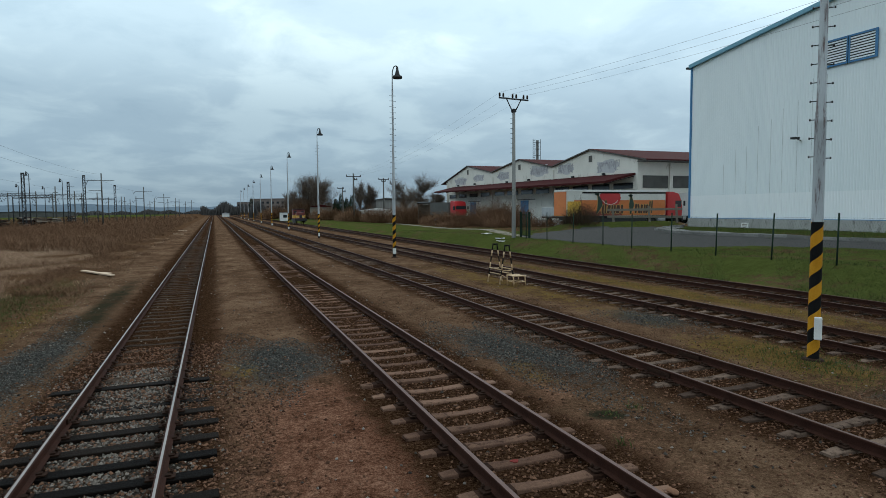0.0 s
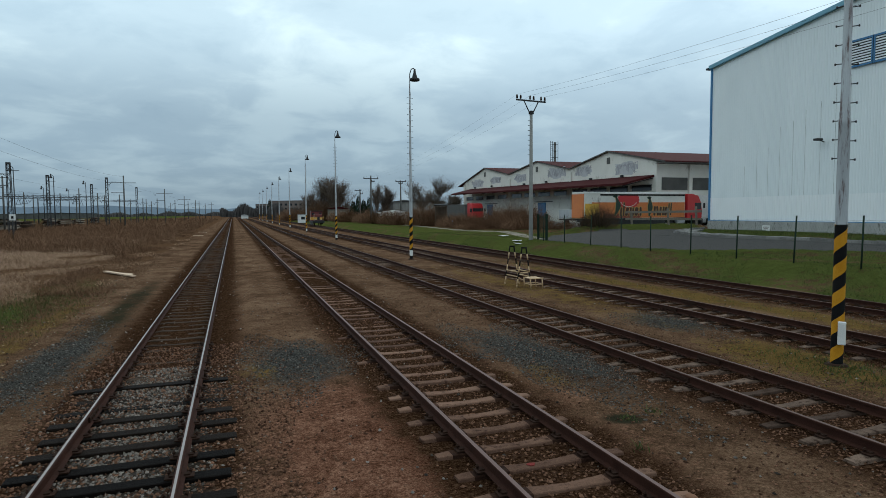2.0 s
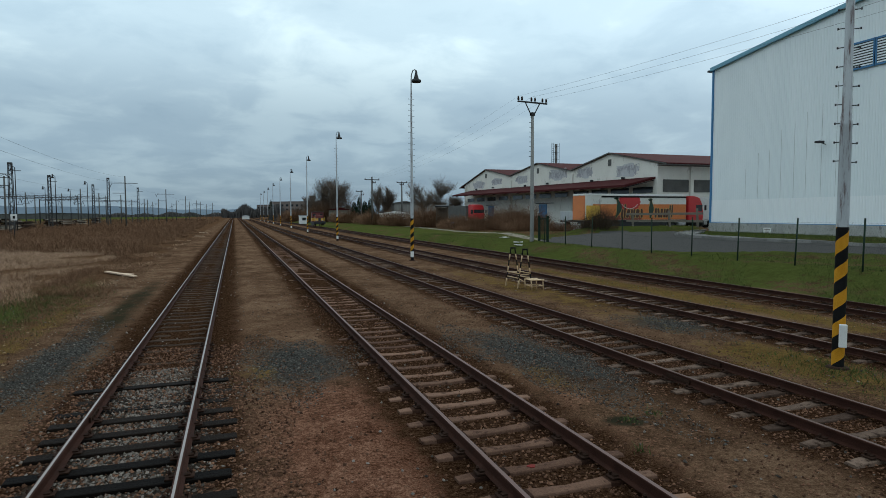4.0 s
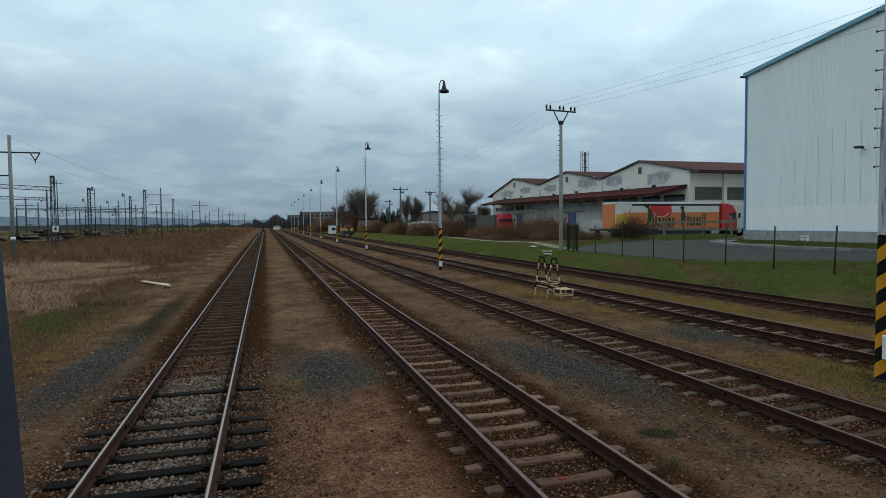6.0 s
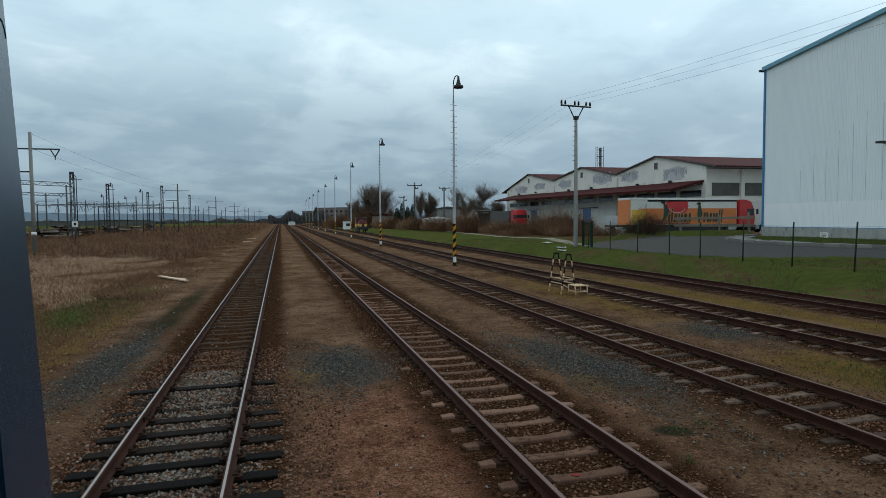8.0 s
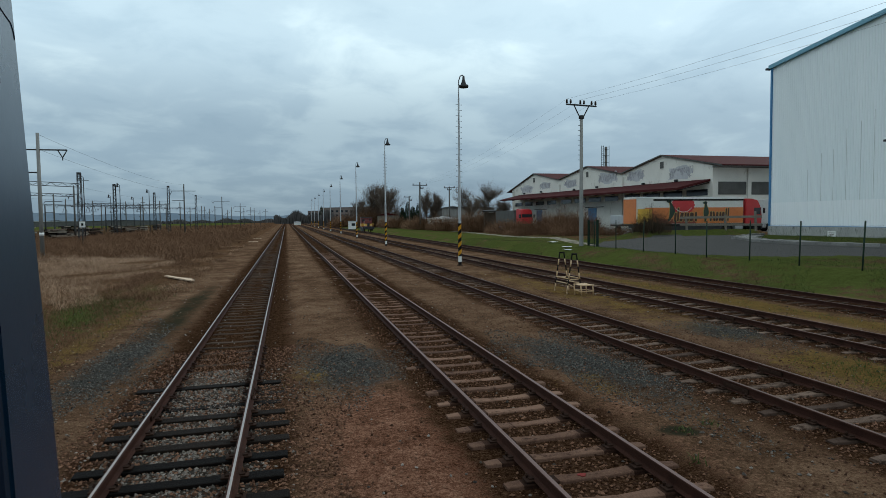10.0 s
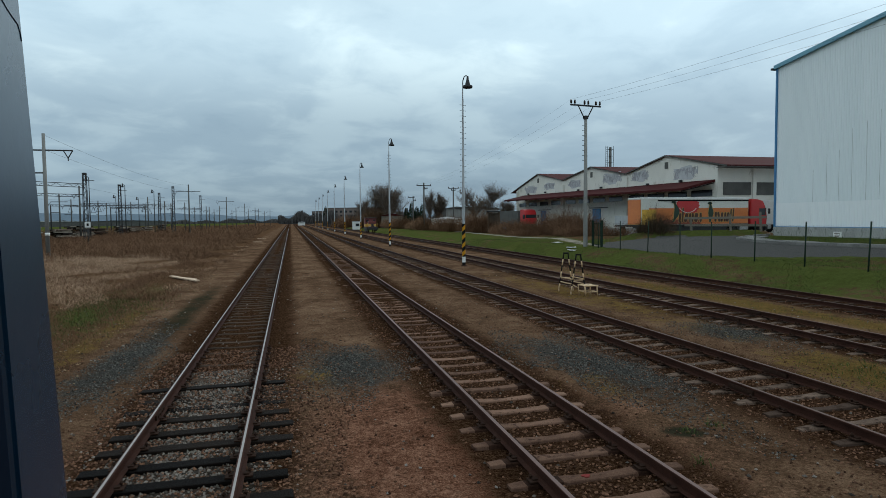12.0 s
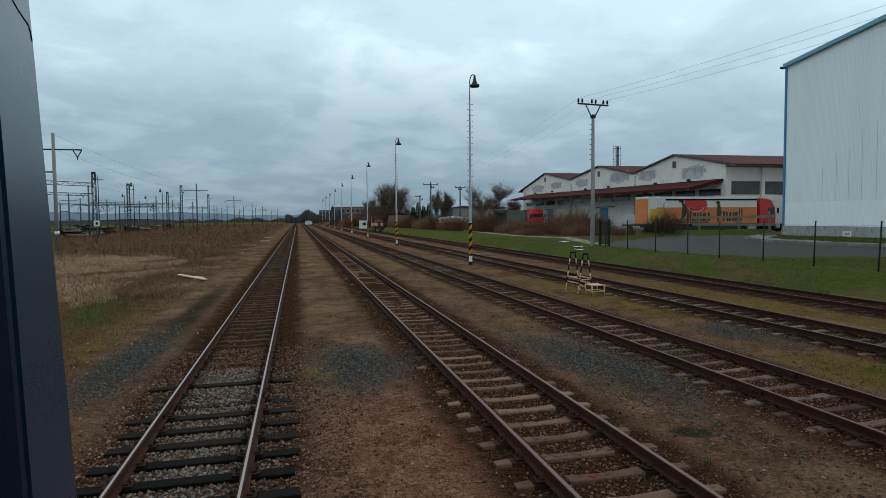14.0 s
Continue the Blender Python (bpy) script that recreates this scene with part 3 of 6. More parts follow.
for i, c in enumerate(TRACKS):
    tr = thing("railway_track", (c, 0, 0), WORDS[0 if i == 0 else 1], "railway track", "tracks of the yard", "structure")
    top = (M_STEELTOP, M_RAILTOP, M_RAILOLD, M_RAILOLD, M_RAILOLD)[i]
    shift = (-14.0, -22.0, -15.5, -9.0, -19.0)[i]
    for sx in (-1, 1):
        for k in range(26):
            share("rail", RAILS[top], tr, pose(sx * GAUGE / 2, shift + 25 * k + sx * 0.4, 0))
            if k and k < 4:
                share("joint_bar", FISH, tr, pose(sx * GAUGE / 2, shift + 25 * k + sx * 0.4, 0))
    rest = []
    for k in range(-20, 360):
        y = FIRST[i] + PITCH[i] * k
        y += random.uniform(-0.02, 0.02)
        wood = i == 0 and y < 12.9
        if wood:
            me, dz = SL_WOOD, random.uniform(-0.012, 0.0) - (0.035 if 10.7 < y < 12.2 else 0)
        elif i == 0:
            me, dz = SL_BURIED, random.uniform(-0.025, 0.0)
        elif i == 4:
            me, dz = SL_SUNK, random.uniform(-0.03, 0.0)
        else:
            me, dz = SL_LOW if (i == 1 and y > 11.2 and random.random() < 0.85) else SL_CONC if i == 1 else SL_GREY, random.uniform(-0.03, 0.0) - min(0.022, max(0.0, (y - 11) * 0.0016))
        if -6 < y < 62:
            share("sleeper", me, tr, pose(random.uniform(-0.09, 0.09) if wood else random.uniform(-0.035, 0.035), y, dz, 0, 0, random.uniform(-1.3, 1.3)))
            if 2 < y < 16:
                for sx in (-1, 1):
                    share("rail_fastening", CLIP, tr, pose(sx * GAUGE / 2, y, 0, 0, 0, 0))
        elif 62 <= y:
            rest.append((y, dz))
    if i == 1:
        mk = bmesh.new()
        poly(mk, [(-0.13 + 0.055 * math.cos(a) * (1 + 0.3 * math.sin(3 * a)), 6.68 + 0.045 * math.sin(a), -0.186) for a in [k * math.pi / 8 for k in range(16)]], (0, 0, -0.03))
        part("paint_mark", mk, mat("faded_red_spray", (0.12, 0.022, 0.02), (0.22, 0.04, 0.035), 30, 0.9, 0.1, 60), tr, "red paint mark on a sleeper")
    base = np.array([v.co[:] for v in SL_CONC.vertices])
    ff = [list(p.vertices) for p in SL_CONC.polygons]
    vs, fs = [], []
    for k, (y, dz) in enumerate(rest):
        vs.append(base * np.array([0.7 if i == 0 else 1.0, 1, 1]) + np.array([0, y, dz - (0.04 if i in (0, 4) else 0.02)]))
        fs += [[a + k * len(base) for a in f] for f in ff]
    far = raw("far_sleepers", np.concatenate(vs), fs, M_SLEEPER_D)
    far.parent = tr
    tagged(far, kind="stuff")


# ---------------------------------------------------------------- new high warehouse
WX = 47.0
wh = thing("warehouse", (WX, 49.7, 1.25), "tall warehouse in pale ribbed cladding with blue corner trim", "warehouse")


def ribbed(y0, y1, ztop, z0, rib=0.25, deep=0.018):
    """A ribbed sheet wall in the plane x = 0, running from y0 down to y1, under a sloping edge."""
    vs, fs = [], []
    k, y = 0, y0
    while y > y1:
        for f, d in ((0.0, 0.0), (0.62, 0.0), (0.72, deep), (0.90, deep)):
            yy = y - rib * f
            vs += [(d, yy, z0), (d, yy, ztop(yy))]
        y -= rib
    m = len(vs) // 2
    fs = [(2 * i, 2 * i + 1, 2 * i + 3, 2 * i + 2) for i in range(m - 1)]
    return vs, fs


def roof_z(y):
    return 16.42 + 0.134 * min(-y, 43 - -y if -y > 21.5 else -y)


def add_raw(name, vs, fs, material, parent, label=""):
    ob = raw(name, vs, fs, material)
    ob.parent = parent
    if label:
        ob["label"] = label
    return ob


SEAM = 3.1
v1, f1 = ribbed(0, -43, lambda y: SEAM, 0.78)
add_raw("lower_cladding", [(x - 0.012, y, z) for x, y, z in v1], f1, mat("newer_sheet_cladding", (0.82, 0.86, 0.88), (0.88, 0.90, 0.91), 0.35, 0.5, 0.05, 8, stretch=(1, 3, 0.25)), wh)
v1, f1 = ribbed(0, -43, roof_z, SEAM)
add_raw("wall_cladding", v1, f1, M_CLAD, wh)
core = bmesh.new()
poly(core, [(0.06, 0, 0.6), (0.06, 0, 16.3), (0.06, -21.5, 19.2), (0.06, -43, 16.3), (0.06, -43, 0.6)], (60, 0, 0))
part("wall_core", core, M_CLAD, wh)
part("plinth", B((30, -21.5, 0.2), (60.3, 43.3, 1.15), bevel=0.02), M_CONC, wh, "stained concrete plinth")
part("drip_edge", B((-0.05, -21.5, 0.80), (0.12, 43.2, 0.06)), M_BLUE, wh)
part("corner_trim", B((0.06, 0.05, 8.6), (0.36, 0.2, 15.8), bevel=0.02), M_BLUE, wh, "blue corner trim")
for a, b in ((0.25, -21.5), (-21.5, -43.25)):
    za, zb = (16.46, 19.34) if a > -1 else (19.34, 16.46)
    e = bmesh.new()
    poly(e, [(-0.3, a, za - 0.14), (-0.3, a, za + 0.22), (-0.3, b, zb + 0.22), (-0.3, b, zb - 0.14)], (0.4, 0, 0))
    part("verge_trim", e, M_TEAL, wh, "teal roof edge flashing")
    r = bmesh.new()
    poly(r, [(0.1, a, za + 0.05), (0.1, a, za + 0.22), (0.1, b, zb + 0.22), (0.1, b, zb + 0.05)], (60, 0, 0))
    part("roof", r, M_SHADOWED, wh)
part("gutter_end", B((-0.2, 0.36, 16.35), (0.5, 0.26, 0.2), bevel=0.03), M_DARK, wh)
for k in range(2):
    lv = B((-0.04, -15.45 - 2.2 * k, 14.15), (0.09, 2.1, 1.9))
    lv = part("louvre_panel", lv, M_DARK, wh, "blue framed ventilation louvre")
    for yy in (-14.4, -16.5):
        part("louvre_frame", B((-0.11, yy - 2.2 * k, 14.15), (0.12, 0.17, 2.15)), M_BLUE, lv)
    for zz in (13.15, 15.15):
        part("louvre_frame", B((-0.108, -15.45 - 2.2 * k, zz), (0.11, 1.89, 0.14)), M_BLUE, lv)
    for q in range(9):
        part("louvre_slat", B((-0.10, -15.45 - 2.2 * k, 13.32 + 0.205 * q), (0.02, 2.0, 0.11), None), M_CLAD, lv)
lamp = bmesh.new()
tube(lamp, (0.05, -12.6, 7.5), (-0.5, -12.6, 7.62), 0.04)
part("wall_lamp_arm", lamp, M_DARK, wh)
part("wall_lamp_head", B((-0.7, -12.6, 7.68), (0.55, 0.5, 0.18), pose(0, 0, 0), 0.04), M_SHADOWED, wh)
for k in range(9):
    yy, zt = -4.4 - 1.3 * k + random.uniform(-0.1, 0.1), min(9.5, 2.0 + 0.9 * k + random.uniform(0, 1.5))
    part("sheet_joint", B((-0.006, yy, 3.12 + zt / 2), (0.014, 0.014, zt)), M_CONC, wh)
sg = part("warning_sign", B((-0.19, -7.2, 0.1), (0.03, 0.85, 0.62), bevel=0.01), M_WHITE, wh, "small white notice board")
for q in range(3):
    part("notice_bar", B((-0.21, -7.2, 0.24 - 0.13 * q), (0.012, 0.6 - 0.1 * q, 0.045)), M_PRINTBR, sg)


# ---------------------------------------------------------------- old three-gabled warehouse
OX, OY, OG = 49.7, 61.5, 1.0
old = thing("freight_shed", (OX, OY, OG), "old white three-gabled freight shed with dark red roof", "warehouse")
# gable by gable: where it starts and ends along the yard, its two eaves and its ridge; the ground climbs away
GABLES = [(0.0, 20.1, 8.2, 8.62, 10.32), (20.1, 41.8, 8.62, 9.1, 10.6), (41.8, 65.2, 9.1, 8.55, 11.08)]
EAVE = 8.2
for k, (y0, y1, e0, e1, APEX) in enumerate(GABLES):
    ym, GW = (y0 + y1) / 2, y1 - y0
    g = bmesh.new()
    poly(g, [(0, y0 + 0.01, -1.0), (0, y0 + 0.01, e0), (0, ym, APEX), (0, y1 - 0.01, e1), (0, y1 - 0.01, -1.0)], (45, 0, 0))
    part("wall", g, M_RENDER, old)
    over = 3.4
    for a, b, za, zb in ((y0 - (1.9 if k == 0 else 0), ym, e0 - (0.22 if k == 0 else 0.0), APEX), (ym, y1 + (over if k == 2 else 0), APEX, e1 - (over * 0.21 if k == 2 else 0.0))):
        r = bmesh.new()
        poly(r, [(-0.28, a, za + 0.02), (-0.28, a, za + 0.16), (-0.28, b, zb + 0.16), (-0.28, b, zb + 0.02)], (45.6, 0, 0))
        part("roof", r, M_ROOF, old, "dark red sheet roof")
        r = bmesh.new()
        poly(r, [(-0.32, a, za - 0.03), (-0.32, a, za + 0.12), (-0.32, b, zb + 0.12), (-0.32, b, zb - 0.03)], (0.05, 0, 0))
        part("verge_board", r, M_GREYWALL, old)
    part("vent_window", B((-0.02, ym, APEX - 1.25), (0.1, 0.75, 0.9)), M_GREYWALL, old)
    part("vent_frame", B((0.0, ym, APEX - 1.25), (0.06, 0.95, 1.1)), M_RENDER, old)
    part("wall_pilaster", B((-0.12, y1 - 0.25, 3.6), (0.26, 0.5, 9.2)), M_RENDER, old)
    for q in (0.33, 0.7):
        part("floodlight", B((-0.3, y0 + GW * q, 6.75 + 0.25 * k), (0.35, 0.4, 0.3), bevel=0.05), M_DARK, old)
    # Dark glossy strips stand in for the band of shade under the canopy.
    for q in range(4):
        w = part("strip_window", B((-0.03, y0 + GW * (0.14 + 0.24 * q), 5.0), (0.1, 3.9, 0.75)), M_GLASS, old)
    d = part("loading_door", B((-0.05, y0 + 9.0, 2.0), (0.16, 2.6, 3.2), bevel=0.02), M_BLUE if k else M_DARK, old, "dark blue sliding loading door")
    part("door_rail", B((-0.16, y0 + 8.3, 3.75), (0.14, 6.0, 0.12)), M_DARK, d)
part("loading_dock", B((-2.0, 31.5, 0.0), (4.0, 63, 0.9), bevel=0.03), M_CONC, old)
can = bmesh.new()
poly(can, [(0, 0.4, 6.3), (-4.6, 0.4, 5.22), (-4.6, 0.4, 5.5), (0, 0.4, 6.57)], (0, 61, 0.55))
part("canopy", can, M_ROOF, old, "dark red loading canopy")
for k in range(13):
    y = 0.7 + 4.9 * k
    rise = 0.55 * y / 61
    br = bmesh.new()
    tube(br, (0, y, 6.15 + rise), (-4.5, y, 5.14 + rise), 0.07, n=6)
    # Brackets are coloured dark to match the shaded underside of the canopy.
    part("canopy_bracket", br, M_SHADOWED, old)
part("side_eave", B((22.5, -1.0, EAVE - 0.25), (45.6, 1.7, 0.1)), M_GREYWALL, old)
for k in range(8):
    x = 0.75 + 4.75 * k + 2.0
    w = part("side_window", B((x, -0.03, 5.45), (3.9, 0.12, 1.55)), M_GREYWALL, old)
    part("side_pilaster", B((x + 2.38, -0.1, 3.6), (0.5, 0.22, 9.2)), M_RENDER, old)
# old tags on the gable wall, plain loops of spray paint
for k, (y, z, w, h) in enumerate(((57.5, 8.1, 7.6, 1.9), (48.0, 8.4, 5.6, 1.6), (37.2, 8.2, 5.4, 1.8), (24.3, 8.35, 6.6, 2.1), (16.4, 8.1, 4.8, 1.9), (6.2, 7.75, 5.4, 2.1))):
    gr = bmesh.new()
    rr = random.Random(k)
    pts = []
    for q in range(40):
        a = 2 * math.pi * q / 40
        r = 0.8 + 0.2 * math.sin(a * 5 + k) * rr.uniform(0.4, 1) + rr.uniform(-0.05, 0.05)
        pts.append((-0.012, y + w / 2 * r * math.copysign(abs(math.cos(a)) ** 0.6, math.cos(a)), z + h / 2 * r * math.copysign(abs(math.sin(a)) ** 0.7, math.sin(a))))
    poly(gr, pts, (0.02, 0, 0))
    gp = part("graffiti", gr, M_GRAF1, old, "faded silver graffiti patch")
    st = bmesh.new()
    for q in range(17):
        yy = y - w / 2 * 0.8 + w * 0.8 * q / 16
        pa = Vector((-0.02, yy + rr.uniform(-0.3, 0.3), z + h * 0.33 * rr.uniform(0.5, 1)))
        for s in range(3):
            pb = Vector((-0.02, yy + rr.uniform(-0.45, 0.45), z + h * rr.uniform(-0.38, 0.38)))
            tube(st, pa, pb, 0.036, n=4)
            pa = pb
    part("graffiti_stroke", st, M_GRAF2, gp)
ch = thing("steel_chimney", (64.4, 112, 1.0), "grey steel chimney with ladder cage behind the shed", "chimney")
part("flue", T((0, 0, 0), (0, 0, 16.6), 0.3, 0.28, 12), M_GREYWALL, ch)
lad = bmesh.new()
for sx in (-1.2, -0.75, 0.55):
    tube(lad, (sx, -0.3, 0), (sx, -0.3, 16.8), 0.05, n=4)
for k in range(20):
    tube(lad, (-1.2, -0.3, 8 + 0.45 * k), (-0.75, -0.3, 8 + 0.45 * k), 0.04, n=4)
    if k % 3 == 0:
        tube(lad, (-0.75, -0.3, 8 + 0.45 * k), (0.55, -0.3, 8 + 0.45 * k), 0.05, n=4)
        tube(lad, (-0.75, -0.3, 8 + 0.45 * k), (0, 0, 8 + 0.45 * k), 0.05, n=4)
part("ladder", lad, M_SHADOWED, ch)


# ---------------------------------------------------------------- lamp posts along the yard
def striped(z0, z1, r0, r1, period, n=20):
    bm = bmesh.new()
    rows = int((z1 - z0) / (period / 2)) + 4
    grid = []
    for i in range(-2, rows):
        ring = []
        for k in range(n + 1):
            z = min(max(z0 + i * period / 2 + period * k / n, z0), z1)
            r = r0 + (r1 - r0) * (z - z0) / (z1 - z0)
            a = 2 * math.pi * k / n
            ring.append((r * math.cos(a), r * math.sin(a), z))
        grid.append(ring)
    for i in range(len(grid) - 1):
        for k in range(n):
            q = [grid[i][k], grid[i][k + 1], grid[i + 1][k + 1], grid[i + 1][k]]
            if max(q[2][2], q[3][2]) - min(q[0][2], q[1][2]) < 1e-5:
                continue
            keep = []
            for p in q:
                if p not in keep:
                    keep.append(p)
            if len(keep) < 3:
                continue
            f = bm.faces.new([bm.verts.new(p) for p in keep])
            f.material_index = i % 2
            f.smooth = True
    bmesh.ops.remove_doubles(bm, verts=bm.verts, dist=1e-5)
    return bm


def lamp_post(at, white, rz=0.0):
    p = thing("lamp_post", at, "tall grey yard lamp post with yellow and black striped base", "lamp post", "lamp posts along the tracks", rz=rz)
    s0 = 0.62 if white else 0.0
    if white:
        w = bmesh.new()
        lathe(w, [(0.119, 0.22), (0.119, 0.62)], 20)
        part("white_band", w, M_WHITE, p, "white painted band")
        w = bmesh.new()
        lathe(w, [(0.119, -0.1), (0.119, 0.22)], 20)
        part("black_band", w, M_BLACK, p)
        s0 = 0.62
    part("striped_base", striped(s0, 2.95, 0.118, 0.114, 0.58), [M_BLACK, M_YELLOW], p, "yellow and black spiral stripes")
    sh = bmesh.new()
    lathe(sh, [(0.114, 2.95), (0.108, 5.0), (0.114, 5.02), (0.109, 5.12), (0.099, 5.16), (0.103, 5.22), (0.087, 5.3), (0.076, 8.6), (0.069, 8.72), (0.058, 11.6), (0.045, 11.7), (0.04, 12.6), (0.0, 12.62)], 16)
    part("shaft", sh, M_PEEL, p, "grey shaft with flaking paint")
    ft = bmesh.new()
    lathe(ft, [(0.0, 0.03), (0.16, 0.03), (0.22, 0.0), (0.24, -0.15)], 14)
    part("foot", ft, M_IRON, p)
    for k in range(19):
        z = 4.3 + 0.385 * k
        for sx in (-1, 1):
            r = bmesh.new()
            tube(r, (sx * 0.05, 0, z - 0.02 * sx), (sx * 0.18, 0, z - 0.02 * sx), 0.011, n=5)
            tube(r, (sx * 0.18, 0, z - 0.02 * sx), (sx * 0.21, 0, z - 0.02 * sx), 0.024, n=6)
            part("climbing_rung", r, M_DARK, p)
    arm = bmesh.new()
    pts = [(0, 0, 12.5), (0.02, 0, 12.9), (0.12, 0, 13.2), (0.26, 0, 13.28), (0.36, 0, 13.2)]
    for a, b in zip(pts, pts[1:]):
        tube(arm, a, b, 0.035, n=6)
    part("arm", arm, M_DARK, p)
    hd = bmesh.new()
    lathe(hd, [(0.0, 13.25), (0.07, 13.22), (0.09, 13.0), (0.13, 12.85), (0.2, 12.62), (0.2, 12.56)], 14, at=(0.36, 0, 0))
    hood = part("lamp_hood", hd, M_DARK, p)
    rim = bmesh.new()
    lathe(rim, [(0.0, 12.6), (0.33, 12.58), (0.35, 12.5), (0.33, 12.42), (0.0, 12.40)], 16, at=(0.36, 0, 0))
    part("lamp_rim", rim, M_SHADOWED, hood)
    return p


near = lamp_post((12.0, 8.9, -0.17), False, -53)
jb = part("junction_box", B((0.075, -0.175, 0.70), (0.145, 0.1, 0.48), None, 0.02), M_WHITE, near, "white metal junction box")
part("box_bracket", B((0.05, -0.115, 0.70), (0.06, 0.07, 0.3)), M_DARK, jb)
lp = lamp_post((11.9, 40.5, -0.19), True, -8)
for k, y in enumerate((73.6, 105.3, 137, 169, 201, 233, 265, 297)):
    copy_thing(lp, pose(12.0, y, -0.2, 0, 0, -8 + (k * 7) % 11))


# ---------------------------------------------------------------- utility poles and wires
def utility_pole(at, rz, body=None):
    p = thing("utility_pole", at, "tapered concrete utility pole with crossarm and six insulators", "utility pole", "power line poles", rz=rz)
    bm = bmesh.new()
    lathe(bm, [(0.19, -0.2), (0.185, 1.0), (0.125, 11.2), (0.0, 11.22)], 14)
    part("pole_shaft", bm, body or M_POLE, p)
    part("crossarm", B((0, 0, 12.05), (3.1, 0.12, 0.12), bevel=0.01), M_SHADOWED, p)
    for sx in (-1, 1):
        part("brace", T((sx * 0.1, 0, 10.9), (sx * 0.75, 0, 12.0), 0.05, n=6), M_SHADOWED, p)
    for x in (-1.48, -1.1, -0.12, 0.26, 1.05, 1.45):
        bm = bmesh.new()
        lathe(bm, [(0.03, 12.1), (0.03, 12.16), (0.10, 12.18), (0.075, 12.26), (0.10, 12.28), (0.07, 12.36), (0.09, 12.38), (0.05, 12.5), (0.0, 12.51)], 10, at=(x, 0, 0))
        part("insulator", bm, M_PORCELAIN, p)
    for k in range(9):
        part("step_iron", T((-0.34 if k < 8 else -0.2, 0, 7.4 + 0.42 * k), (0.12, 0, 7.4 + 0.42 * k), 0.022, n=5), M_DARK, p)
    part("collar_band", B((0, 0, 11.05), (0.34, 0.34, 0.3), bevel=0.03), M_SHADOWED, p)
    return p


PZ = zat(24.75, 47)
up1 = utility_pole((24.75, 47.0, PZ), 8)


def wooden_pole(x, y, h, arms, rz):
    """Tarred pole; arms: height under the top, reach to one side, reach to the other."""
    p = thing("wooden_pole", (x, y, zat(x, y)), "dark weathered wooden pole with plain crossarm", "utility pole", "old wooden poles", rz=rz)
    part("pole_shaft", T((0, 0, -0.2), (0, 0, h), 0.24, 0.18, 10), M_GREYWALL, p)
    for down, xa, xb in arms:
        part("crossarm", B(((xa + xb) / 2, -0.2, h - down), (xb - xa, 0.16, 0.2), bevel=0.01), M_SHADOWED, p)
        for e in (xa + 0.12, xb - 0.12):
            bm = bmesh.new()
            lathe(bm, [(0.03, 0.1), (0.12, 0.14), (0.09, 0.26), (0.11, 0.28), (0.06, 0.44), (0.0, 0.45)], 8, at=(e, -0.2, h - down))
            part("insulator", bm, M_PORCELAIN, p)
    return p


wooden_pole(32.5, 146.4, 11.8, ((0.75, -2.0, 1.9), (1.5, 0.1, 0.9)), 10)
wooden_pole(43.6, 159.1, 11.4, ((0.35, -1.4, 1.5), (0.9, -0.6, 0.6)), -14)
wooden_pole(39.8, 196.0, 10.3, ((0.4, -1.7, 0.5), (1.5, 0.0, 1.0)), -20)
copy_thing(up1, pose(30.5, -6, zat(30.5, -6), 0, 0, 8))


def wire(a, b, sag, r=0.012, steps=16):
    a, b = Vector(a), Vector(b)
    side = (b - a).cross(Vector((0, 0, 1))).normalized()
    vs, fs = [], []
    for k in range(steps + 1):
        p = a.lerp(b, k / steps) - Vector((0, 0, sag * 4 * (k / steps) * (1 - k / steps)))
        for q in range(4):
            vs.append(tuple(p + (side * math.cos(q * math.pi / 2) + Vector((0, 0, 1)) * math.sin(q * math.pi / 2)) * r))
        if k:
            fs += [(4 * k - 4 + q, 4 * k - 4 + (q + 1) % 4, 4 * k + (q + 1) % 4, 4 * k + q) for q in range(4)]
    return tagged(raw("overhead_wire", vs, fs, M_DARK), "thin dark overhead wire strung between poles", "wire", "overhead wires")


for x in (-1.48, -0.12, 1.45):
    c, s = math.cos(radians(8)), math.sin(radians(8))
    a = (24.75 + x * c, 47 + x * s, PZ + 12.5)
    wire(a, (30.5 + x * c, -6 + x * s, zat(30.5, -6) + 12.5), 0.75, r=0.006)
    wire(a, (32.5 + x, 146.2, zat(32.5, 146) + 11.5), 1.3, r=0.005)

# ---------------------------------------------------------------- fence along the bank
fe = thing("fence", (24.6, 20, 0), "dark green wire mesh fence on thin posts", "fence")
fys = [1.0, 4.3, 7.6, 10.9, 14.2, 17.5, 20.7, 24.05, 27.4, 30.9, 33.9, 37.5, 41.2, 44.5]
for k, y in enumerate(fys):
    z = zat(24.7, y)
    part("post", T((random.uniform(0, 0.1), y - 20, z - 0.2), (0.1 + random.uniform(-0.05, 0.05), y - 20, z + 2.2), 0.035, n=8), M_FENCE, fe)
for h in (0.1, 1.0, 2.0):
    bm = bmesh.new()
    for a, b in zip(fys, fys[1:]):
        tube(bm, (0.05, a - 20, zat(24.7, a) + h), (0.05, b - 20, zat(24.7, b) + h), 0.003, n=4, cap=False)
    part("tension_wire", bm, M_FENCE, fe)
wv, wf = [], []
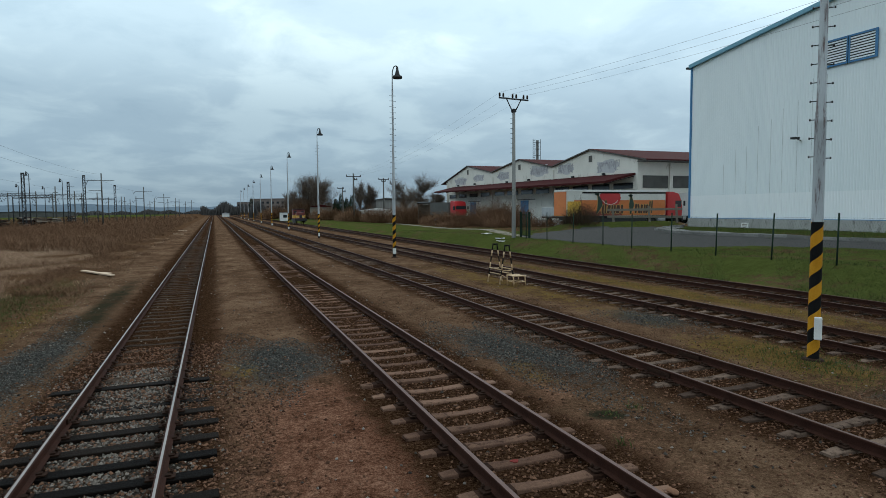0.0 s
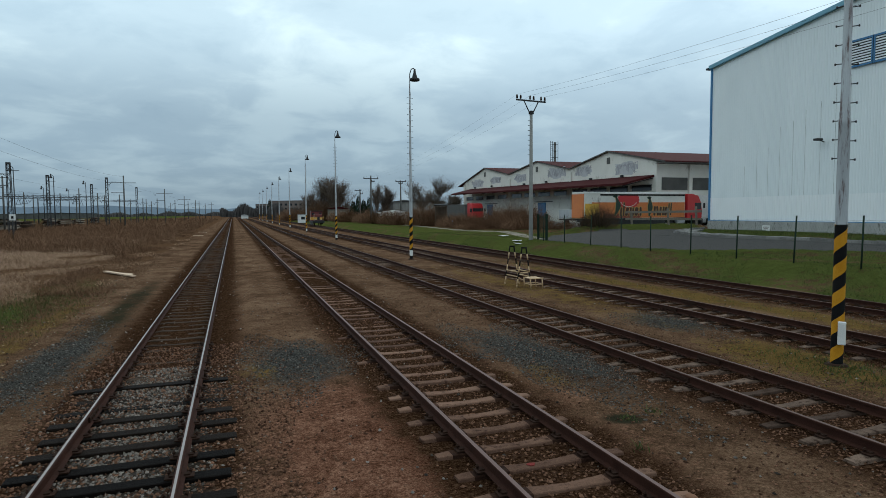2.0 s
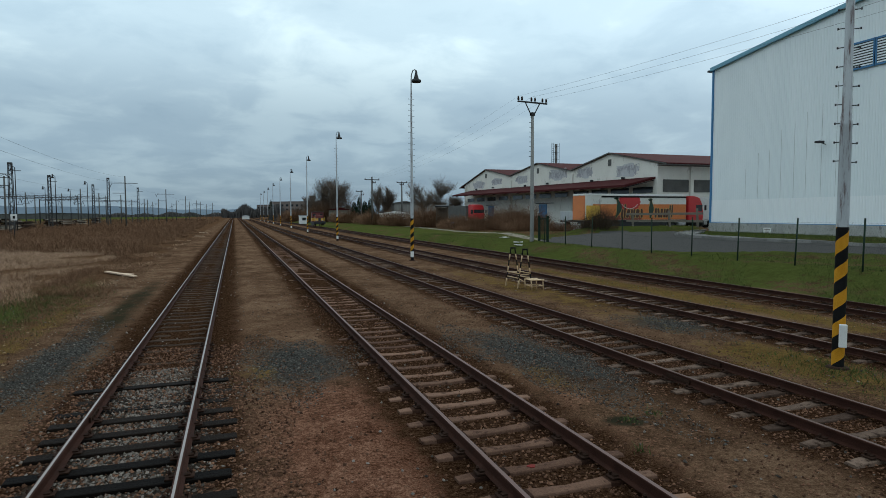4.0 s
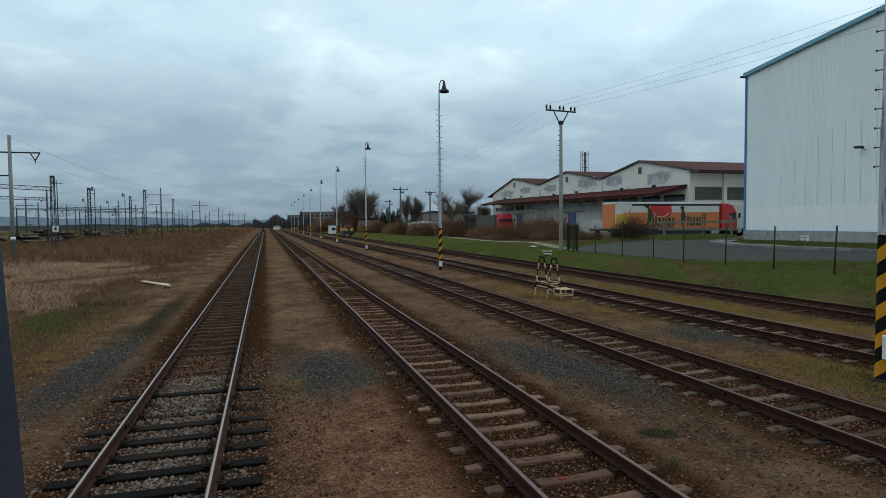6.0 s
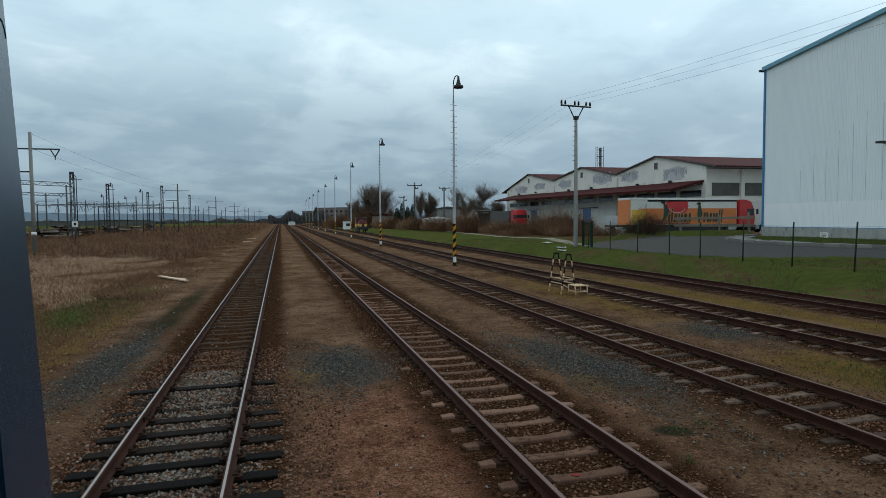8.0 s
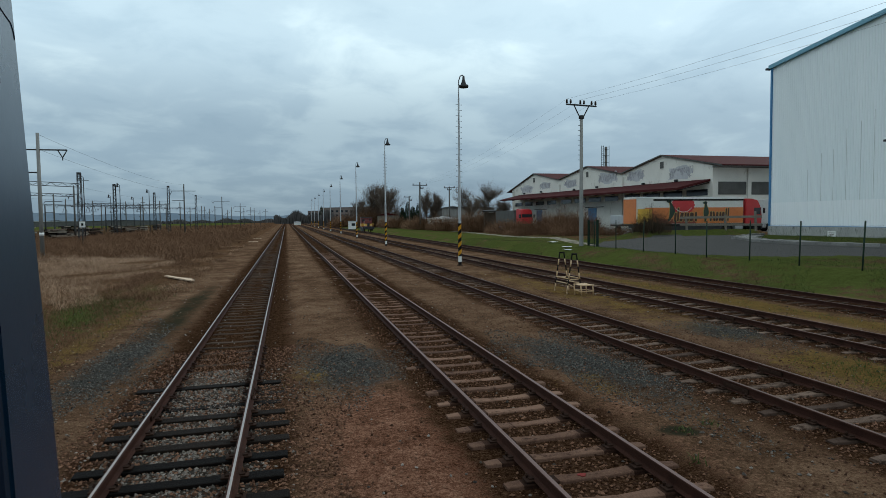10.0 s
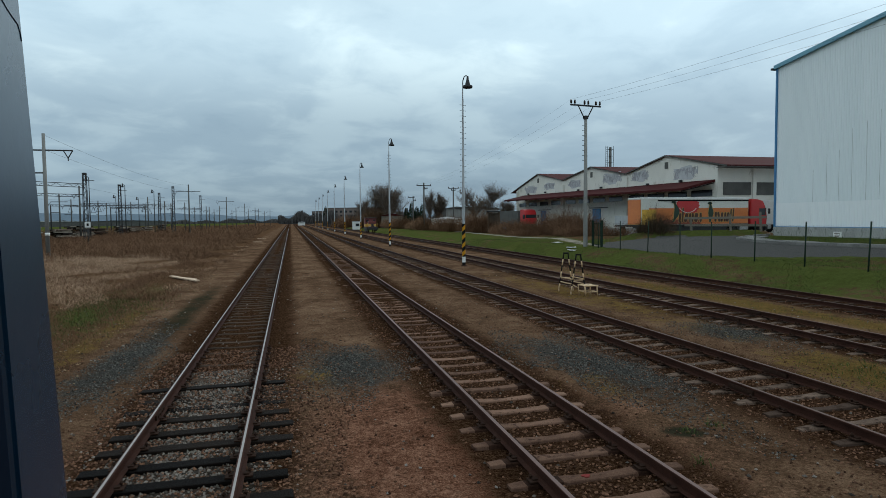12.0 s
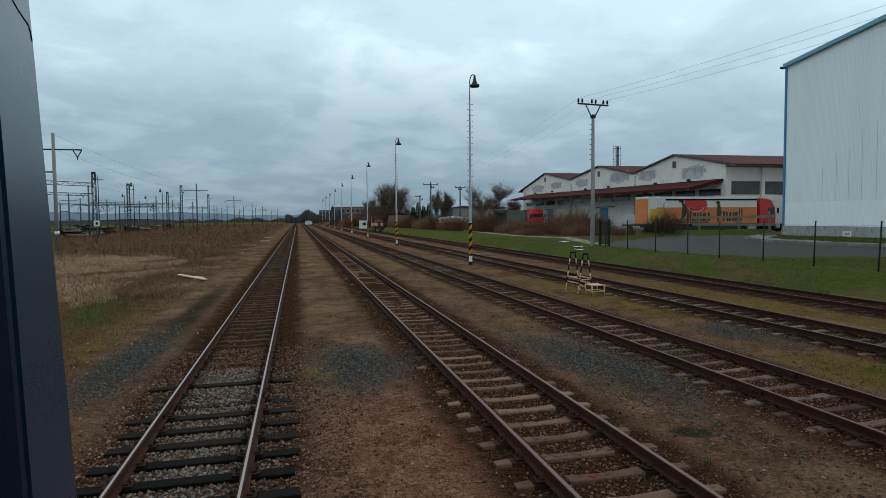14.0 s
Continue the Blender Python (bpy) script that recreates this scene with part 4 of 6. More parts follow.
for a, b in zip(fys, fys[1:]):
    n = int((b - a) / 0.12)
    for k in range(n):
        for s in (0, 1):
            y0, y1 = a + (b - a) * k / n, a + (b - a) * k / n + (1.9 if s else -1.9) * 0.5
            y1 = min(max(y1, a), b)
            z0 = zat(24.7, y0)
            zz = z0 + 0.1 + 1.9 * min(1, abs(y1 - y0) / 0.95)
            i = len(wv)
            wv += [(0.05, y0 - 20 - 0.0015, z0 + 0.1), (0.05, y0 - 20 + 0.0015, z0 + 0.1), (0.053, y1 - 20 + 0.0015, zz), (0.053, y1 - 20 - 0.0015, zz)]
            wf.append((i, i + 1, i + 2, i + 3))
mesh = add_raw("wire_mesh", wv, wf, M_FENCE, fe)
tagged(mesh, kind="stuff")
gate = thing("metal_gate", (25.3, 45.2, zat(25.3, 45.2)), "dark green metal gate panel with mesh infill", "gate")
for y in (0.0, 1.5):
    part("gate_post", B((0, y, 1.1), (0.16, 0.16, 2.3), bevel=0.01), M_FENCE, gate)
part("gate_frame", B((0, 0.75, 0.2), (0.05, 1.4, 0.06)), M_FENCE, gate)
part("gate_frame", B((0, 0.75, 2.0), (0.05, 1.4, 0.06)), M_FENCE, gate)
for k in range(10):
    part("gate_bar", B((0, 0.12 + 0.14 * k, 1.1), (0.02, 0.02, 1.8)), M_FENCE, gate)

# ---------------------------------------------------------------- kerb, paved corner
kp = [(35.4, -5), (35.0, 20), (34.6, 28), (34.0, 33), (34.3, 38), (36.8, 43), (42, 47.5), (46.8, 50.2)]
kb = thing("kerb", (0, 0, 0), "pale concrete kerb along the access road", "kerb", kind="structure")
for (xa, ya), (xb, yb) in zip(kp, kp[1:]):
    L = math.hypot(xb - xa, yb - ya)
    n = max(1, int(L / 1.0))
    for k in range(n):
        x, y = xa + (xb - xa) * (k + 0.5) / n, ya + (yb - ya) * (k + 0.5) / n
        bm = B((0, 0, 0.0), (L / n - 0.012, 0.16, 0.36), bevel=0.015)
        ob = part("kerb_stone", bm, M_PAVER, kb)
        ob.matrix_basis = pose(x, y, zat(x, y), 0, 0, math.degrees(math.atan2(yb - ya, xb - xa)))
SETT = obj_mesh(B((0, 0, 0), (0.36, 0.36, 0.1), bevel=0.012), M_PAVER)
pv = thing("paved_strip", (0, 0, 0), "grey paving setts along the road corner", "paving", kind="structure")
for (xa, ya), (xb, yb) in zip(kp[2:], kp[3:-1]):
    L = math.hypot(xb - xa, yb - ya)
    ux, uy = (xb - xa) / L, (yb - ya) / L
    for k in range(int(L / 0.38)):
        for r in range(4):
            d, o = 0.38 * (k + 0.5), 0.3 + 0.38 * r
            x, y = xa + ux * d + uy * o, ya + uy * d - ux * o
            share("paving_sett", SETT, pv, pose(x, y, zat(x, y) + 0.08 + random.uniform(-0.01, 0.01), 0, 0, math.degrees(math.atan2(uy, ux))))


# ---------------------------------------------------------------- lorries
def wheel(parent, x, y, z, r=0.5, w=0.3):
    bm = bmesh.new()
    bm2 = bmesh.new()
    lathe(bm, [(r * 0.6, -w / 2), (r * 0.93, -w / 2), (r, -w / 2 + 0.04), (r, w / 2 - 0.04), (r * 0.93, w / 2), (r * 0.6, w / 2)], 18)
    lathe(bm2, [(0.0, w / 2 - 0.1), (r * 0.3, w / 2 - 0.04), (r * 0.35, w / 2 - 0.12), (r * 0.6, w / 2 - 0.02), (r * 0.62, -w / 2)], 18)
    t = part("tyre", bm, M_TYRE, parent)
    t.matrix_basis = pose(x, y, z, 90, 0, 0)
    q = part("rim", bm2, M_SHADOWED, t)


tl = thing("semi_trailer", (35.85, 56.0, 1.2), "curtain-sided lorry trailer with orange and white advertising print", "trailer")
body = part("curtain_side", B((6.75, 1.25, 2.45), (13.4, 2.5, 2.75), bevel=0.03), M_CREAM, tl)
part("orange_panel", B((7.2, -0.008, 1.98), (12.4, 0.016, 1.72)), M_ORANGE, body, "orange printed lower curtain")
part("curtain_rail", B((7.75, -0.02, 3.66), (11.4, 0.05, 0.16), bevel=0.01), M_BLACK, body, "black curtain rail")
part("top_rail", B((7.75, -0.015, 3.79), (11.45, 0.06, 0.09), bevel=0.01), M_CREAM, body)
part("rust_red_panel", B((5.0, -0.018, 1.36), (4.6, 0.02, 0.46)), mat("dark_red_print", (0.16, 0.035, 0.025), (0.3, 0.07, 0.04), 0.7, 0.5, 0.05, 6), body, "dark red printed shade")
part("amber_panel", B((1.0, -0.012, 1.9), (1.7, 0.024, 1.6)), M_AMBER, body)
part("amber_rear", B((0.04, 1.25, 1.9), (0.024, 2.44, 1.6)), M_AMBER, body)
seal = bmesh.new()
pts = [(5.7 + (1.42 + 0.07 * (-1) ** k) * math.cos(2 * math.pi * k / 36), -0.02, 3.1 + (1.0 + 0.05 * (-1) ** k) * math.sin(2 * math.pi * k / 36)) for k in range(36)]
pts = [(x, y, min(z, 3.8)) for x, y, z in pts]
poly(seal, pts, (0, -0.012, 0))
part("red_seal", seal, M_RED, body, "red printed roundel")
ring = bmesh.new()
for k in range(12):
    t0, t1 = radians(200 + 140 * k / 12), radians(200 + 140 * (k + 0.7) / 12)
    tube(ring, (5.7 + 1.1 * math.cos(t0), -0.035, 3.12 + 0.76 * math.sin(t0)), (5.7 + 1.1 * math.cos(t1), -0.035, 3.12 + 0.76 * math.sin(t1)), 0.05, n=4)
part("roundel_ring", ring, M_CREAM, body)
# the maker's mark is left as plain dark strokes of its size on a gold edge
M_GOLD = mat("gold_print_edge", (0.36, 0.22, 0.06), (0.48, 0.32, 0.11), 2, 0.5, 0.0, 10)


def swash(x, z, w, h, side):
    """A tall printed flourish, thick in the middle and hooked at the head."""
    pts = []
    for k in range(13):
        u = k / 12
        pts.append((x + w * (0.25 * math.sin(u * 3.1) + 0.55 * side * (u - 0.5) ** 2), z + h * u, 0.10 + 0.22 * math.sin(math.pi * min(1, u * 1.1)) ** 2))
    for name, extra, depth, mt in (("gold_edge", 0.06, -0.020, M_GOLD), ("printed_flourish", 0.0, -0.034, M_PRINT)):
        bm = bmesh.new()
        poly(bm, [(a - t - extra, depth, b) for a, b, t in pts] + [(a + t + extra, depth, b) for a, b, t in reversed(pts)], (0, -0.012, 0))
        part(name, bm, mt, body)
    hook = bmesh.new()
    poly(hook, [(x + side * 0.1 + 0.3 * math.cos(a), -0.036, z + h * 0.93 + 0.13 * math.sin(a)) for a in [q * math.pi / 8 for q in range(16)]], (0, -0.010, 0))
    part("printed_flourish", hook, M_PRINT, body)


swash(4.05, 1.35, 1.2, 2.3, -1)
swash(8.35, 1.3, 1.0, 2.2, 1)
for x, h, w, lean in ((4.72, 0.85, 0.24, 8), (5.08, 1.35, 0.2, 4), (5.5, 0.85, 0.34, 14), (5.98, 0.85, 0.22, 4), (6.3, 0.85, 0.22, 4), (6.75, 0.85, 0.4, 8), (7.3, 0.88, 0.24, 0),
                      (9.2, 0.95, 0.24, 4), (9.6, 0.95, 0.24, -8), (10.0, 0.9, 0.26, 6), (10.4, 0.9, 0.22, 6), (10.75, 0.9, 0.3, 10), (11.15, 1.25, 0.16, 4), (11.45, 1.3, 0.16, 4)):
    for name, extra, depth, mt in (("gold_edge", 0.09, -0.022, M_GOLD), ("printed_stroke", 0.0, -0.036, M_PRINTBR)):
        st = bmesh.new()
        poly(st, [((w + extra) * 0.56 * math.copysign(abs(math.cos(a)) ** 0.45, math.cos(a)), 0, (h + extra) * 0.56 * math.copysign(abs(math.sin(a)) ** 0.45, math.sin(a)))
                  for a in [math.pi * (q + 0.5) / 8 for q in range(16)]], (0, -0.012, 0))
        ob = part(name, st, mt, body)
        ob.matrix_basis = pose(x, depth, 1.35 + h * 0.55, 0, lean, 0)
part("roof_rail", B((6.75, 1.25, 3.9), (13.5, 2.56, 0.16), bevel=0.03), M_WHITE, tl)
part("side_rail", B((6.75, 0.02, 1.02), (13.5, 0.12, 0.16)), M_DARK, tl)
part("side_guard", B((6.75, 0.05, 0.62), (8.0, 0.08, 0.5), bevel=0.02), M_SHADOWED, tl)
part("rear_door", B((0.0, 1.25, 2.45), (0.06, 2.4, 2.6)), M_ORANGE, tl)
part("chassis", B((6.75, 1.25, 0.85), (13.0, 1.2, 0.3)), M_DARK, tl)
for x in (1.6, 2.95, 4.3):
    for y in (0.2, 2.3):
        wheel(tl, x, y, 0.5)
part("landing_leg", B((10.2, 0.4, 0.45), (0.14, 0.14, 0.9)), M_DARK, tl)


def tractor(name, at, rz, paint=M_RED, label="red lorry tractor unit with dark windscreen"):
    t = thing(name, at, label, "lorry", rz=rz)
    cab = bmesh.new()
    prof = [(-1.1, 1.0), (1.05, 1.0), (1.12, 1.9), (0.92, 2.95), (0.55, 3.65), (-0.3, 3.85), (-1.1, 3.85)]
    poly(cab, [(x, -1.22, z) for x, z in prof], (0, 2.44, 0))
    bmesh.ops.bevel(cab, geom=list(cab.edges), offset=0.07, segments=2, affect="EDGES")
    c = part("cab", cab, paint, t)
    ws = part("windscreen", B((1.03, 0, 2.4), (0.06, 2.2, 0.9), pose(0, 0, 0)), M_GLASS, c)
    for sy in (-1, 1):
        part("side_window", B((0.45, sy * 1.225, 2.45), (0.85, 0.03, 0.75), bevel=0.01), M_GLASS, c)
        part("wing_mirror", B((1.15, sy * 1.45, 2.5), (0.1, 0.25, 0.6), bevel=0.03), M_DARK, c)
        part("fuel_tank", B((-1.9, sy * 0.95, 0.75), (1.1, 0.5, 0.6), bevel=0.1), M_GALV, t)
        wheel(t, 0.35, sy * 1.0, 0.5)
        wheel(t, -3.2, sy * 1.0, 0.5)
    part("bumper", B((1.1, 0, 0.7), (0.25, 2.4, 0.6), bevel=0.05), M_DARK, t)
    part("frame", B((-1.6, 0, 0.8), (5.0, 0.9, 0.25)), M_DARK, t)
    return t


tractor("lorry_tractor", (50.7, 57.2, 1.15), 0)
tractor("lorry_tractor", (44.3, 107.2, 0.95), -84)
tractor("lorry_tractor", (56.4, 60.0, 1.15), 0, M_WHITE, "white lorry tractor unit half hidden by the warehouse")
bx = thing("box_trailer", (44.6, 110.5, 0.95), "grey tarpaulin lorry trailer parked behind bushes", "trailer")
part("tarpaulin_body", B((0, 5.0, 2.35), (2.5, 10.5, 2.6), bevel=0.05), M_GREYWALL, bx)
part("trailer_bed", B((0, 5.0, 0.95), (2.4, 10.5, 0.2)), M_DARK, bx)
for y in (6.6, 8.0):
    for x in (-1.0, 1.0):
        wb = bmesh.new()
        lathe(wb, [(0.0, -0.15), (0.5, -0.15), (0.5, 0.15), (0.0, 0.15)], 16)
        ob = part("tyre", wb, M_TYRE, bx)
        ob.matrix_basis = pose(x, y, 0.5, 0, 90, 0)
flat = thing("flatbed_trailer", (41.0, 62.0, 1.1), "pale grey low trailer side beside the loading dock", "trailer")
part("side_board", B((0, 2.5, 1.65), (2.4, 7.0, 1.1), bevel=0.03), M_GALV, flat)
part("bed", B((0, 2.5, 0.95), (2.4, 7.0, 0.2)), M_DARK, flat)
for y in (0.8, 4.6):
    wb = bmesh.new()
    lathe(wb, [(0.0, -0.15), (0.48, -0.15), (0.48, 0.15), (0.0, 0.15)], 16)
    ob = part("tyre", wb, M_TYRE, flat)
    ob.matrix_basis = pose(-0.9, y, 0.48, 0, 90, 0)

bar = thing("timber_barrier", (39.2, 53.0, 1.1), "weathered two-rail timber barrier beside the road", "barrier", rz=-14.4)
for z in (1.15, 1.85):
    part("rail_board", B((4.0, 0, z), (8.4, 0.08, 0.24), pose(0, 0, 0, 0, 0.6 if z < 1.5 else -0.3, 0), 0.01), M_TIMBER, bar)
for x in (0.6, 4.6, 7.7):
    part("barrier_post", B((x, 0.1, 0.9), (0.2, 0.16, 2.0), pose(0, 0, 0, 0, -4, 0), 0.01), M_TIMBER, bar)


# ---------------------------------------------------------------- striped trestle between the tracks
def bars(bm_mats, p0, p1, r, parent, n):
    p0, p1 = Vector(p0), Vector(p1)
    for k in range(n):
        part("leg_band", T(p0.lerp(p1, k / n), p0.lerp(p1, (k + 1) / n), r, n=8), bm_mats[k % 2], parent)


M_PALEYEL = mat("pale_yellow_paint", (0.42, 0.27, 0.14), (0.6, 0.42, 0.25), 6, 0.6, 0.1, 40)
ts = thing("trestle", (12.0, 23.9, -0.2), "striped steel trestle with low yellow steps", "trestle")
for y in (-0.6, 0.6):
    for sx in (-1, 1):
        lg = part("leg", T((sx * 0.36, y, 0), (sx * 0.34, y, 0.1), 0.03), M_PALEYEL, ts)
        bars((M_PALEYEL, M_BLACK), (sx * 0.34, y, 0.1), (sx * 0.1, y, 1.72), 0.03, lg, 6)
    part("top_bar", T((-0.12, y, 1.72), (0.12, y, 1.72), 0.035), M_BLACK, ts)
    part("cross_bar", T((-0.2, y, 0.62), (0.2, y, 0.62), 0.022), M_PALEYEL, ts)
for z in (0.45, 0.66):
    for sx in (-1, 1):
        part("long_bar", T((sx * 0.27, -0.6, z), (sx * 0.27, 0.6, z), 0.024), M_PALEYEL, ts)
for k in range(3):
    part("step_plate", B((-0.05 + 0.2 * k, -1.15, 0.45), (0.14, 0.5, 0.03)), M_PALEYEL, ts)
for x, y in ((-0.1, -1.45), (0.45, -1.45), (-0.1, -0.85), (0.45, -0.85)):
    part("step_leg", T((x, y, 0.0), (x - 0.03, y, 0.45), 0.024), M_PALEYEL, ts)
for y in (-1.45, -0.85):
    part("step_bar", T((-0.15, y, 0.45), (0.48, y, 0.45), 0.026), M_PALEYEL, ts)
    part("step_bar", T((-0.1, y, 0.2), (0.45, y, 0.2), 0.02), M_PALEYEL, ts)
for x in (-0.1, 0.45):
    part("step_bar", T((x, -1.45, 0.2), (x, -0.85, 0.2), 0.02), M_PALEYEL, ts)
part("step_stay", T((-0.1, -0.85, 0.3), (-0.3, -0.58, 0.45), 0.02), M_PALEYEL, ts)


# ---------------------------------------------------------------- shunting locomotive on the far track
lo = thing("shunting_locomotive", (TRACKS[4], 146, 0.0), "small maroon shunting locomotive with yellow band", "locomotive")
part("frame", B((0, 3.4, 1.0), (2.7, 7.2, 0.45), bevel=0.03), M_DARK, lo)
part("buffer_beam", B((0, -0.2, 1.0), (2.8, 0.2, 0.6), bevel=0.02), M_DARK, lo)
for x in (-0.88, 0.88):
    bf = bmesh.new()
    tube(bf, (x, -0.3, 1.05), (x, -0.75, 1.05), 0.12, n=12)
    tube(bf, (x, -0.75, 1.05), (x, -0.82, 1.05), 0.24, n=14)
    part("buffer", bf, M_DARK, lo)
    for y in (1.4, 5.2):
        wb = bmesh.new()
        lathe(wb, [(0.0, -0.07), (0.48, -0.07), (0.5, 0.07), (0.0, 0.07)], 18)
        ob = part("wheel", wb, M_IRON, lo)
        ob.matrix_basis = pose(math.copysign(GAUGE / 2, x), y, 0.5, 0, 90, 0)
for x in (-1.15, 1.15):
    part("side_frame", B((x, 3.3, 0.62), (0.12, 5.6, 0.6), bevel=0.03), M_DARK, lo)
part("bonnet", B((0, 1.3, 2.0), (1.7, 2.8, 1.6), bevel=0.08), M_LOCORED, lo)
part("bonnet_band", B((0, 1.28, 1.75), (1.74, 2.84, 0.55), bevel=0.05), M_LOCOYEL, lo, "yellow band round the bonnet")
part("radiator_grille", B((0, -0.14, 1.8), (0.6, 0.06, 0.8)), M_DARK, lo)
cb = part("cab", B((0, 4.2, 2.35), (2.7, 2.6, 2.3), bevel=0.08), M_LOCORED, lo)
part("cab_band", B((0, 4.2, 1.75), (2.74, 2.64, 0.7), bevel=0.05), M_LOCOYEL, cb)
part("cab_roof", B((0, 4.2, 3.58), (2.9, 3.0, 0.16), bevel=0.06), M_DARK, cb)
for x in (-0.85, 0.85):
    part("cab_window", B((x, 2.89, 2.85), (0.6, 0.04, 0.6), bevel=0.01), M_GLASS, cb)
    part("headlamp", T((x * 0.75, -0.1, 1.5), (x * 0.75, -0.2, 1.5), 0.12, n=12), M_GALV, lo)
part("rear_bonnet", B((0, 6.2, 1.9), (1.7, 1.4, 1.4), bevel=0.08), M_LOCORED, lo)
for x in (-1.2, 1.2):
    part("handrail", T((x, -0.1, 1.2), (x, -0.1, 2.3), 0.025), M_LOCOYEL, lo)

cabn = thing("equipment_cabinet", (20.9, 196, -0.1), "white equipment cabin with dark window", "cabin")
part("cabin_body", B((0, 0, 1.35), (2.5, 2.2, 2.5), bevel=0.05), M_WHITE, cabn)
part("cabin_window", B((0.2, -1.12, 1.6), (1.2, 0.06, 0.9), bevel=0.02), M_GLASS, cabn)
part("cabin_roof", B((0, 0, 2.68), (2.8, 2.5, 0.14), bevel=0.03), M_GALV, cabn)


# ---------------------------------------------------------------- trees, thickets, far things
def branches(seed, h, spread, levels, trunk_r, kids=5, up=0.55, full=False):
    """Segments (p0, p1, r0, r1) of a bare crown."""
    rr = random.Random(seed)
    segs = []

    def grow(p, d, length, r, level):
        n = 3
        q = p
        for k in range(n):
            d2 = (d + Vector((rr.uniform(-1, 1), rr.uniform(-1, 1), rr.uniform(-0.4, 0.8))) * 0.16).normalized()
            e = q + d2 * length / n
            segs.append((q.copy(), e.copy(), r * (1 - 0.28 * k), r * (1 - 0.28 * (k + 1)), level))
            if level < levels and (level > 0 or k > 0 or full):
                for _ in range(kids if level else kids - 1):
                    a = rr.uniform(0, 2 * math.pi)
                    side = Vector((math.cos(a), math.sin(a), rr.uniform(-0.1, 0.8)))
                    dd = (d2 * up + side * spread).normalized()
                    grow(q.lerp(e, rr.uniform(0.2, 1)), dd, length * rr.uniform(0.42, 0.68) * (1.0 if level else 1.12 - 0.24 * k), r * 0.42, level + 1)
            q, d = e, d2

    grow(Vector((0, 0, 0)), Vector((0, 0, 1)), h * 0.58, trunk_r, 0)
    return segs


def bare_tree(name, at, seed, h, spread=0.6, label="", twig=0.012, kids=4, levels=3, up=0.6, fine=0, full=False):
    t = thing(name, at, label or "tall bare leafless tree with fine twigs", "tree")
    tr, cr = bmesh.new(), bmesh.new()
    segs = branches(seed, h, spread, levels, h * 0.017, kids=kids, up=up, full=full)
    for a, b, r0, r1, lv in segs:
        tube(tr if lv <= 1 else cr, a, b, max(r0, twig), max(r1, twig * 0.7), 6 if lv <= 1 else 3, cap=False)
    part("trunk", tr, M_BARK, t)
    part("crown", cr, M_BARK, t)
    if fine:
        ends = [(b, (b - a).normalized()) for a, b, r0, r1, lv in segs if lv >= levels - 1]
        r2 = np.random.default_rng(seed)
        p = np.array([tuple(e[0]) for e in ends]).repeat(fine, 0)
        d = np.array([tuple(e[1]) for e in ends]).repeat(fine, 0) + r2.normal(0, 0.55, (len(p), 3))
        ln = h * r2.uniform(0.03, 0.085, len(p))
        v, f = blades(r2, p[:, 0], p[:, 1], p[:, 2], np.abs(d[:, 2]) * ln + 0.1, d[:, 0] * ln, d[:, 1] * ln, twig * 0.8)
        tw = raw("crown_fringe", v, f, M_FRINGE)
        tw.parent = t
    return t


def az(px_az, d):
    return 0.07 + d * math.sin(radians(px_az)), -0.1 + d * math.cos(radians(px_az))


def twig_mass(rng, n, cx, cy, rx, ry, h, w):
    """Stems that fan out from the middle of an ellipse, and short twigs through the dome above it."""
    m = n // 6
    a, r = rng.uniform(0, 2 * np.pi, m), np.sqrt(rng.uniform(0, 1, m))
    lump = 0.72 + 0.28 * np.sin(a * 3 + cx) * np.sin(a * 5 + cy)
    x, y = cx + rx * 0.55 * r * np.cos(a), cy + ry * 0.75 * r * np.sin(a)
    hh = h * rng.uniform(0.5, 1.0, m) * np.sqrt(np.maximum(0.15, 1 - 0.8 * r ** 2)) * lump
    v1, f1 = blades(rng, x, y, height(x, y) - 0.03, hh, rx * 0.55 * r * np.cos(a) + rng.normal(0, 0.25, m), ry * 0.3 * r * np.sin(a) + rng.normal(0, 0.25, m), w)
    m = n - m
    a, r = rng.uniform(0, 2 * np.pi, m), rng.uniform(0, 1, m) ** 0.45
    lump = 0.72 + 0.28 * np.sin(a * 3 + cx) * np.sin(a * 5 + cy)
    x, y = cx + rx * 1.1 * r * np.cos(a), cy + ry * 1.05 * r * np.sin(a)
    top = h * np.sqrt(np.maximum(0.05, 1 - r ** 2)) * lump
    z = height(x, y) + top * rng.uniform(0.05, 0.9, m)
    ln = h * rng.uniform(0.12, 0.3, m)
    v2, f2 = blades(rng, x, y, z, ln * rng.uniform(0.2, 1, m), np.cos(a) * ln * 0.5 + rng.normal(0, 0.3, m) * ln, np.sin(a) * ln * 0.5 + rng.normal(0, 0.3, m) * ln, w * 0.5)
    k = len(v1)
    return np.concatenate([v1, v2]), f1 + [[q + k for q in f] for f in f2]


